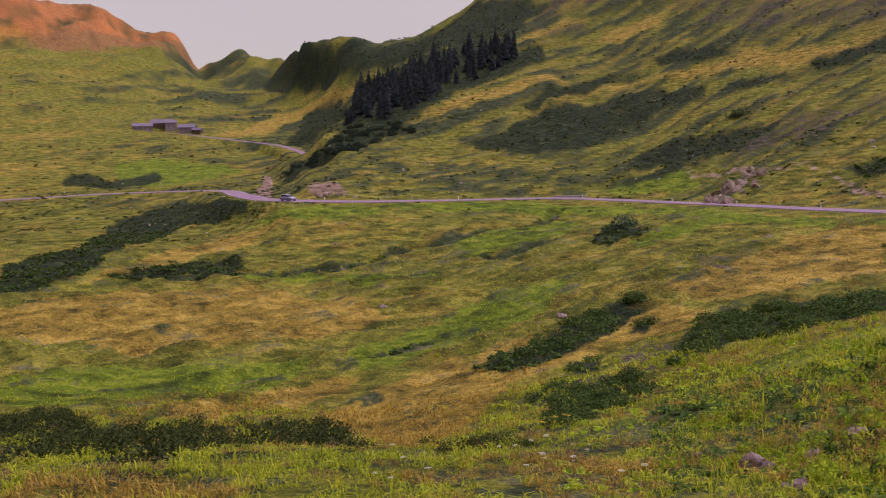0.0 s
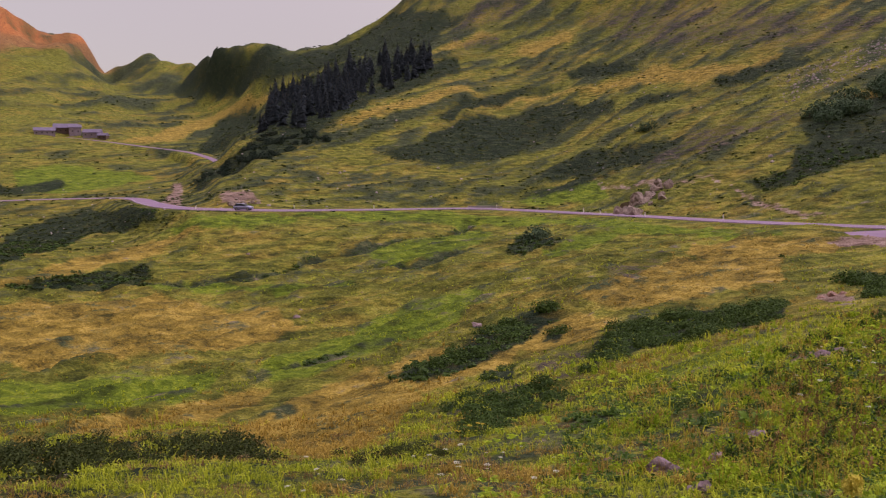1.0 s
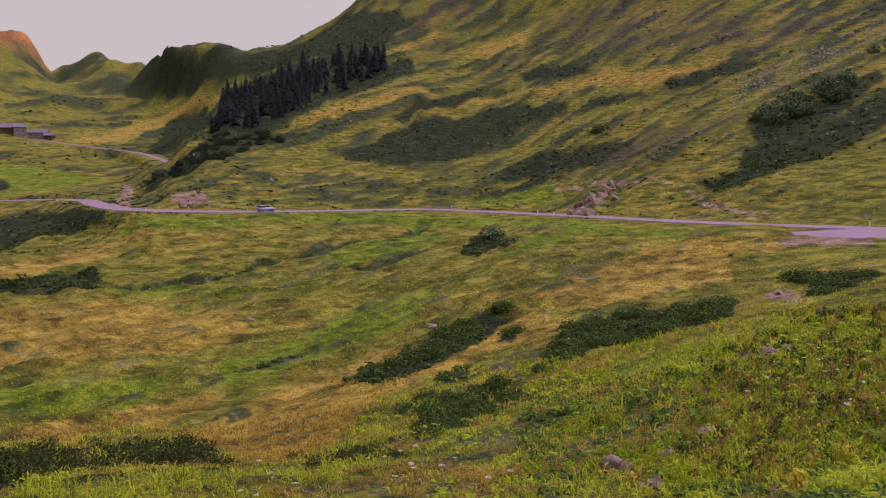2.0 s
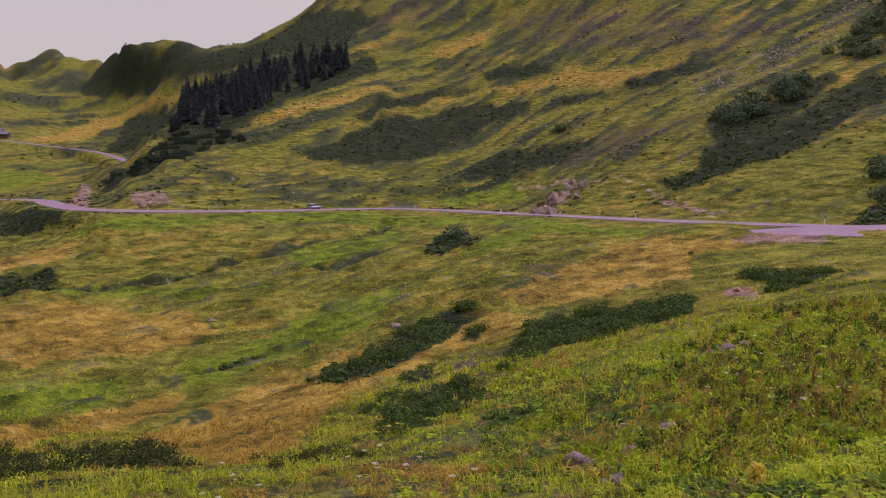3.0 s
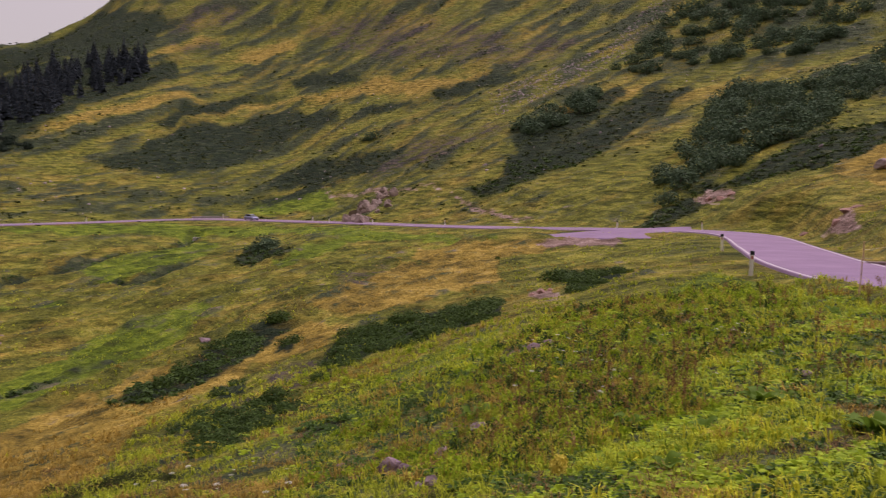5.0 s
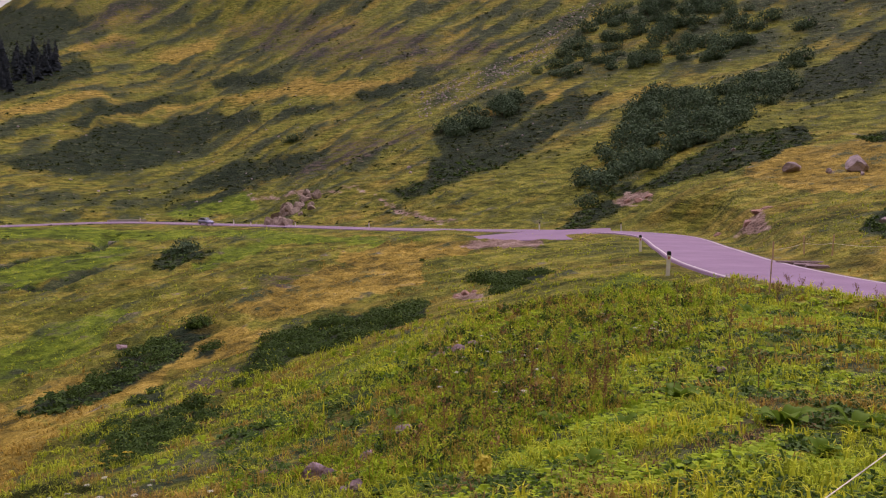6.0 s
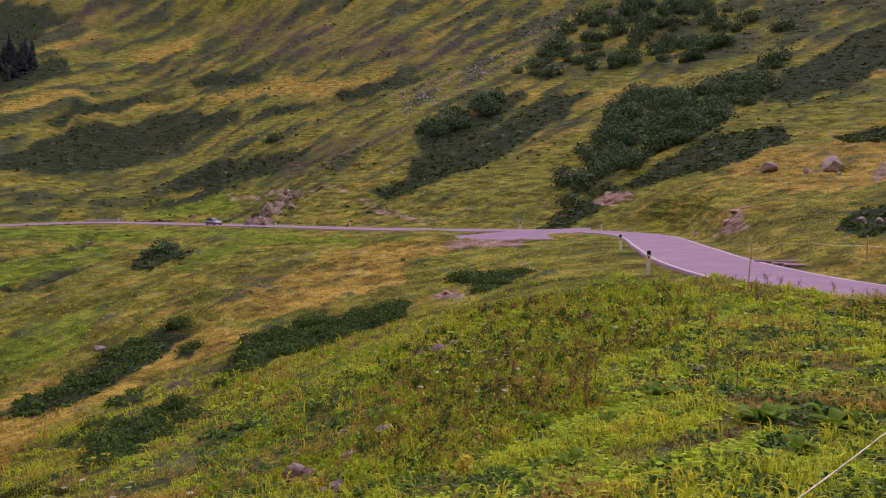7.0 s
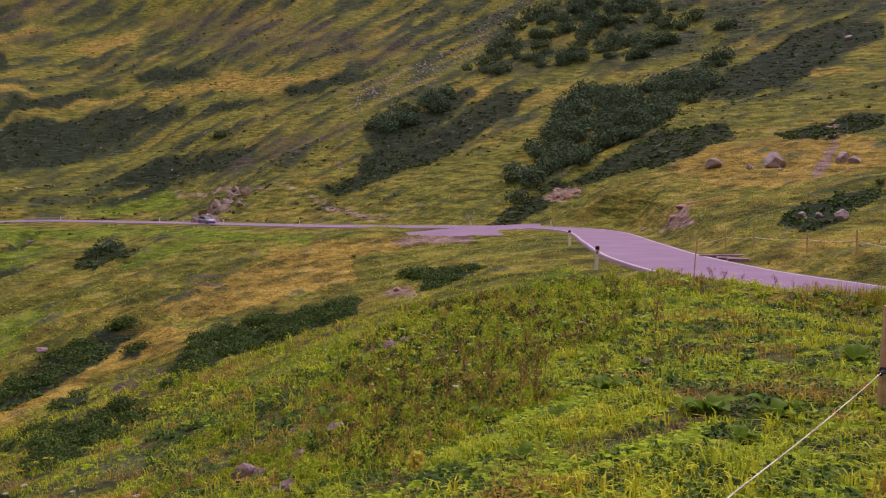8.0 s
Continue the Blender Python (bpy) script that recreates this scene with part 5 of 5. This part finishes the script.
def build_herbs():
    rng = random.Random(12)
    stalks = [(37.7, 15.8), (40.2, 12.2), (37.1, 12.9), (34.1, 12.8), (50.0, 11.0), (45.5, 16.7), (48.0, 15.9), (40.4, 14.4), (43.6, 17.1), (56.3, 29.4), (58.5, 28.8), (55.3, 30.0), (57.2, 29), (53.8, 30), (37.9, 16.2), (37.4, 16.0)]
    stalks += [(rng.gauss(36, 5), rng.uniform(10.5, 19)) for _ in range(20)] + [(rng.uniform(44, 63), rng.uniform(24, 30)) for _ in range(26)] + [(rng.gauss(30, 3), rng.uniform(10, 15)) for _ in range(8)]
    place_plants([stalk_model(1, 0.62), stalk_model(2, 0.5), stalk_model(3, 0.42)], stalks, rng)
    umbels = [(42.5, 18.9), (43.8, 17.3), (43.1, 19.8), (40.2, 21.7), (41.2, 23.4), (32.9, 18.7), (31.8, 20.0), (35.3, 22.9), (43.3, 17.9), (44.1, 17.9), (38.6, 19.5)]
    umbels += [(rng.gauss(36, 5), rng.uniform(12, 26)) for _ in range(46)] + [(rng.uniform(-8, 14), rng.uniform(10, 15)) for _ in range(22)] + [(rng.uniform(27, 36), rng.uniform(14, 24)) for _ in range(14)]
    place_plants([umbel_model(4, PETAL, "white umbel flower on a thin green stem", "umbel flower"), umbel_model(5, PETAL, "white umbel flower on a thin green stem", "umbel flower")], umbels, rng, 0.25, 0.6)
    gold = [(rng.gauss(34, 4), rng.uniform(13, 24)) for _ in range(26)] + [(rng.uniform(3, 9), rng.uniform(17, 20)) for _ in range(9)]
    place_plants([umbel_model(6, YELLOW, "small yellow wildflower among the herbs", "yellow wildflower")], gold, rng, 0.35, 0.7)
    # a round yellowish cushion in the grass
    v, f = leaf_cloud(np.random.default_rng(3), 420, 0.22, 2, 1.0, 0.85, 1.2)
    ob = mesh_object("cushion_plant", np.array(v) * (0.11, 0.11, 0.155), f, CUSHION)
    ob.matrix_basis = pose(*at(32.1, 7.9, -0.06))
    tagged(ob, "round yellowish cushion plant in the grass", "cushion plant")


# ---- grass and heath ----
def build_cover():
    rng = np.random.default_rng(33)
    far_clumps = [leaf_cloud(rng, 10, 0.62, 3, 0.7) for _ in range(5)]
    near_clumps = [leaf_cloud(rng, 24, 0.34, 4, 0.7) for _ in range(4)]

    def on(name, x, y):
        return cover_share(name, x, y)

    # heath over the slopes
    x, y = sector(rng, 100000, 95, 1100, -31, 64)
    d = np.hypot(x, y)
    wild = fractal(x / 14, y / 14, 3, 91)
    chance = np.where(on("heath", x, y) > 0.45, 0.42, np.where(0.5 * wild + 0.6 * ribs(x, y)[0] + 0.4 * ribs(x, y)[1] > 0.10, 0.26 * smooth(140, 230, d), 0)) * (1 - 0.9 * (on("lush", x, y) > 0.5))
    keep = (rng.random(len(x)) < chance) & off_roads(x, y, 1.0)
    x, y, d = x[keep], y[keep], d[keep]
    scatter("heath", far_clumps, x, y, (0.22 + 0.0012 * d) * rng.uniform(0.4, 1.7, len(x)), HEATHER, "dark low heath shrubs covering the mountain slopes", "heath", 1, 0.12, 0.65)
    # heath and scrub nearer by
    x, y = sector(rng, 40000, 14, 210, -31, 64)
    chance = np.where(on("heath", x, y) > 0.35, 0.5, np.where(fractal(x / 5, y / 5, 3, 97) > 0.6, 0.05, 0)) + 0.35 * (ditch_depth(x, y) > 0.3)
    keep = (rng.random(len(x)) < chance) & off_roads(x, y, 1.0)
    x, y = x[keep], y[keep]
    scatter("low_scrub", near_clumps, x, y, (0.22 + 0.0035 * np.hypot(x, y)) * rng.uniform(0.6, 1.4, len(x)), SCRUB, "low green scrub in the hollows of the meadow", "scrub", 2, 0.1, 0.8)
    # tussocks of the meadow
    tussocks = [tuft(rng, 6, 0.45, 0.09, 1.2) for _ in range(6)]
    x, y = sector(rng, 18000, 22, 190, -31, 64)
    dry = on("straw", x, y) + 0.55 * fractal(x / 11, y / 11, 3, 101) + 0.15 - 0.9 * on("lush", x, y)
    free = off_roads(x, y, 1.0) & (on("heath", x, y) < 0.5) & (on("bare", x, y) < 0.5) & (fractal(x / 3.5, y / 3.5, 2, 111) > -0.15)
    for name, pick, mat, label, seed in (("dry_tussocks", dry > 0.3, HAY, "straw-coloured grass tussocks across the meadow", 3), ("green_tussocks", dry <= 0.3, GRASS, "green grass tussocks across the meadow", 4)):
        k = pick & free
        scatter(name, tussocks, x[k], y[k], (0.30 + 0.0016 * np.hypot(x[k], y[k])) * rng.uniform(0.5, 1.3, k.sum()), mat, label, "grass", seed, 0.05)
    # grass at the viewer's feet
    tufts = [tuft(rng, 6, 0.15, 0.015, 1.7) for _ in range(7)]
    x, y = sector(rng, 30000, 3.6, 34, -31, 65, 0.8)
    d = np.hypot(x, y)
    dry = 0.7 * fractal(x / 1.6, y / 1.6, 3, 121) + 0.9 * on("straw", x, y) + 0.25 * fractal(x / 0.5, y / 0.5, 2, 131)
    free = off_roads(x, y, 0.3) & (on("bare", x, y) < 0.6) & (fractal(x / 0.7, y / 0.7, 3, 181) > -0.28)
    for name, pick, mat, label, seed in (("dry_grass", dry > 0.13, HAY, "dry yellow grass blades in the near pasture", 5), ("green_grass", dry <= 0.13, GRASS, "fresh green grass blades in the near pasture", 6)):
        k = pick & free
        scatter(name, tufts, x[k], y[k], (0.5 + 0.03 * d[k]) * rng.uniform(0.5, 1.3, k.sum()) * (0.8 + 0.9 * fractal(x[k] / 0.8, y[k] / 0.8, 3, 171)), mat, label, "grass", seed)
    k = free & (fractal(x / 0.6, y / 0.6, 3, 211) > 0.22) & (rng.random(len(x)) < 0.55 * smooth(14, 34, np.degrees(np.arctan2(x, y))) + 0.05)
    sprigs = [tuft(rng, 5, 0.16, 0.016, 1.3) for _ in range(5)]
    scatter("bright_grass", sprigs, x[k], y[k], (0.6 + 0.03 * d[k]) * rng.uniform(0.6, 1.3, k.sum()), SPRIG, "bright yellow-green grass sprigs in the near pasture", "grass", 15)
    rosettes = [rosette(rng, 6, 0.074, 0.046) for _ in range(6)]
    x, y = sector(rng, 17000, 3.6, 30, 8, 65, 0.8)
    east = smooth(24, 40, np.degrees(np.arctan2(x, y)))
    free = off_roads(x, y, 0.4) & (fractal(x / 1.1, y / 1.1, 3, 141) > -0.05) & (rng.random(len(x)) < 0.12 + 0.88 * east)
    x, y = x[free], y[free]
    scatter("meadow_herbs", rosettes, x, y, (0.5 + 0.045 * np.hypot(x, y)) * rng.uniform(0.5, 1.7, len(x)), HERB, "low broad-leaved green herbs in the near pasture", "herbs", 7, 0.0, 1.2)
    # leaf clumps coloured dark to stand for shade in gaps between near plants
    x, y = sector(rng, 12000, 3.8, 24, 14, 65, 0.8)
    k = off_roads(x, y, 0.4) & (fractal(x / 0.55, y / 0.55, 3, 231) > 0.05)
    leaves = [rosette(rng, 7, 0.10, 0.045) for _ in range(5)]
    scatter("dark_leaves", leaves, x[k], y[k], (0.5 + 0.04 * np.hypot(x[k], y[k])) * rng.uniform(0.6, 1.4, k.sum()), DARK_LEAF, "dark green leaf clumps for the shaded gaps in the near pasture", "herbs", 16, 0.0, 1.5)
    # the belt of tall herbs and dead stems along the brow
    x, y = sector(rng, 9000, 8.5, 34, 14, 47)
    b, d = np.degrees(np.arctan2(x, y)), np.hypot(x, y)
    belt = 0.8 * np.exp(-((b - 33 - 0.3 * (d - 14)) / 8) ** 2) + 0.8 * fractal(x / 1.7, y / 1.7, 3, 191) - 0.3 * (1 - smooth(8, 12, d))
    free = off_roads(x, y, 0.6)
    hay = [tuft(rng, 8, 0.40, 0.010, 0.55) for _ in range(5)]
    k = free & (belt > 0.3) & (rng.random(len(x)) < 0.34)
    scatter("tall_dry_grass", hay, x[k], y[k], rng.uniform(0.35, 0.8, k.sum()) * (0.7 + 0.02 * d[k]), HAY, "tall dry straw-coloured stems among the herbs", "grass", 8)
    stems = [leaf_cloud(rng, 44, 0.26, 3, 1.3, 0.3, 2.2) for _ in range(5)]
    for name, low, part, mat, label, seed in (("tall_herbs", 0.25, 0.30, HERB, "tall leafy green herbs along the brow", 9), ("dark_herbs", 0.45, 0.26, SCRUB, "dark green bushy herbs along the brow", 10), ("brown_herbs", 0.5, 0.05, SEED, "withered brown herbs along the brow", 11)):
        k = free & (belt > low) & (rng.random(len(x)) < part)
        scatter(name, stems, x[k], y[k], rng.uniform(0.06, 0.13, k.sum()) * (0.7 + 0.022 * d[k]), mat, label, "herbs", seed, 0.1, 1.3)
    # ragged grass on the road's verge
    f, side = rng.uniform(0, 1, 2600), rng.uniform(3.7, 7.0, 2600)
    bv = 45.5 + 19 * f
    dv = np.interp(bv, [r[0] for r in ROAD[-8:]], [r[1] for r in ROAD[-8:]])
    xv, yv = polar(bv, dv - side * 1.25)
    k = off_roads(xv, yv, 0.4)
    for name, pick, mat, label, seed in (("verge_hay", rng.random(2600) < 0.55, HAY, "ragged dry grass on the road verge", 13), ("verge_grass", rng.random(2600) < 0.5, GRASS, "ragged green grass on the road verge", 14)):
        q = k & pick
        scatter(name, hay, xv[q], yv[q], rng.uniform(0.4, 1.0, q.sum()), mat, label, "grass", seed)
    # dead litter between the tufts
    litter = [tuft(rng, 7, 0.11, 0.008, 2.6) for _ in range(4)]
    x, y = sector(rng, 11000, 3.6, 26, -31, 65, 0.8)
    k = off_roads(x, y, 0.4) & (fractal(x / 0.9, y / 0.9, 3, 201) > 0.12)
    scatter("dead_grass", litter, x[k], y[k], (0.6 + 0.03 * np.hypot(x[k], y[k])) * rng.uniform(0.6, 1.3, k.sum()), SEED, "brown dead grass between the green tufts", "grass", 12)


build_layby()
build_marker_posts()
build_fences()
build_slabs()
build_farm()
build_spruces()
build_alders()
build_scrub()
build_rocks()
build_docks()
build_herbs()
build_cover()


# ---- the car ----
def build_car():
    car = new("car")

    def loft(bm, sections):
        """A body from cross-sections: x, half width, bottom, top."""
        rings = []
        for x, w, lo, hi, shoulder in sections:
            rings.append([bm.verts.new((x, y, z)) for y, z in ((-w, lo), (-w, lo + (hi - lo) * 0.55), (-w * shoulder, hi), (w * shoulder, hi), (w, lo + (hi - lo) * 0.55), (w, lo))])
        for a, b in zip(rings, rings[1:]):
            for i in range(6):
                bm.faces.new((a[i], b[i], b[(i + 1) % 6], a[(i + 1) % 6]))
        bm.faces.new(rings[0]), bm.faces.new(rings[-1][::-1])
        bmesh.ops.recalc_face_normals(bm, faces=bm.faces)

    bm = bmesh.new()
    loft(bm, [(-2.05, 0.74, 0.42, 0.80, 0.9), (-1.95, 0.82, 0.30, 0.98, 0.93), (-1.2, 0.86, 0.24, 1.0, 0.95), (0.6, 0.86, 0.24, 0.98, 0.95), (1.3, 0.85, 0.24, 0.93, 0.93), (1.95, 0.80, 0.30, 0.78, 0.9), (2.08, 0.70, 0.40, 0.66, 0.9)])
    link_mesh("body", bm, CAR_PAINT, car, "silver-blue painted body", True)
    bm = bmesh.new()
    loft(bm, [(-1.85, 0.74, 0.92, 1.0, 0.95), (-1.45, 0.74, 0.92, 1.40, 0.82), (-0.4, 0.75, 0.92, 1.46, 0.82), (0.25, 0.75, 0.92, 1.40, 0.82), (1.0, 0.76, 0.90, 0.98, 0.95)])
    link_mesh("windows", bm, WINDOW, car, "dark glazed cabin")
    bm = bmesh.new()
    loft(bm, [(-1.5, 0.60, 1.39, 1.44, 0.95), (-0.4, 0.615, 1.45, 1.50, 0.95), (0.25, 0.60, 1.39, 1.44, 0.95)])
    link_mesh("roof", bm, CAR_PAINT, car)
    for x in (-1.28, 1.30):
        for y in (-0.78, 0.78):
            bm = bmesh.new()
            rod(bm, (x, y - 0.1, 0.31), (x, y + 0.1, 0.31), 0.31, 0.31, 20)
            wheel = link_mesh("wheel", bm, BLACK, car, "black tyre")
            bm = bmesh.new()
            rod(bm, (x, y + 0.105 * (1 if y > 0 else -1) - 0.01, 0.31), (x, y + 0.105 * (1 if y > 0 else -1) + 0.01, 0.31), 0.19, 0.19, 14)
            link_mesh("rim", bm, CONCRETE, wheel, "grey wheel rim")
    for y in (-0.58, 0.58):
        bm = bmesh.new()
        box(bm, 2.0, y, 0.66, 0.16, 0.28, 0.13, 0.03)
        link_mesh("headlight", bm, LAMP_GLASS, car, "clear headlight")
        bm = bmesh.new()
        box(bm, -1.99, y, 0.82, 0.12, 0.24, 0.16, 0.03)
        link_mesh("tail_light", bm, RED, car, "red tail light")
        bm = bmesh.new()
        box(bm, 0.75, y * 1.62, 1.0, 0.16, 0.16, 0.12, 0.03)
        link_mesh("mirror", bm, CAR_PAINT, car)
    return tagged(car, "small silver-blue car driving on the pass road", "car")


CAR = build_car()


def motions():
    """The car follows its lane: seconds and the bearing at which it passes."""
    t = np.gradient(ROAD_LINE[:, :2], axis=0)
    t /= np.linalg.norm(t, axis=1)[:, None]
    lane = ROAD_LINE[:, :2] + np.column_stack((t[:, 1], -t[:, 0])) * 1.35
    bearing = np.degrees(np.arctan2(lane[:, 0], lane[:, 1]))
    run = np.concatenate(([0], np.cumsum(np.hypot(*np.diff(lane, axis=0).T))))
    times = [(0.0, -10.4), (0.5, -9.3), (1.0, -7.6), (1.5, -5.5), (2.0, -3.1), (3.5, 5.2), (4.5, 9.6), (5.0, 11.1), (6.5, 14.2), (7.0, 15.1), (7.5, 16.3), (8.0, 18.0)]
    rows = []
    i0 = np.nonzero((bearing > -12.5) & (bearing < 25))[0]
    for s, b in times:
        d = np.interp(b, bearing[i0], run[i0])
        x, y = np.interp(d, run, lane[:, 0]), np.interp(d, run, lane[:, 1])
        z = np.interp(d, run, ROAD_LINE[:, 2])
        h = np.degrees(np.arctan2(np.interp(d, run, t[:, 1]), np.interp(d, run, t[:, 0])))
        rows.append((s, pose(x, y, z, 0, 0, h)))
    walk(CAR, rows)


motions()
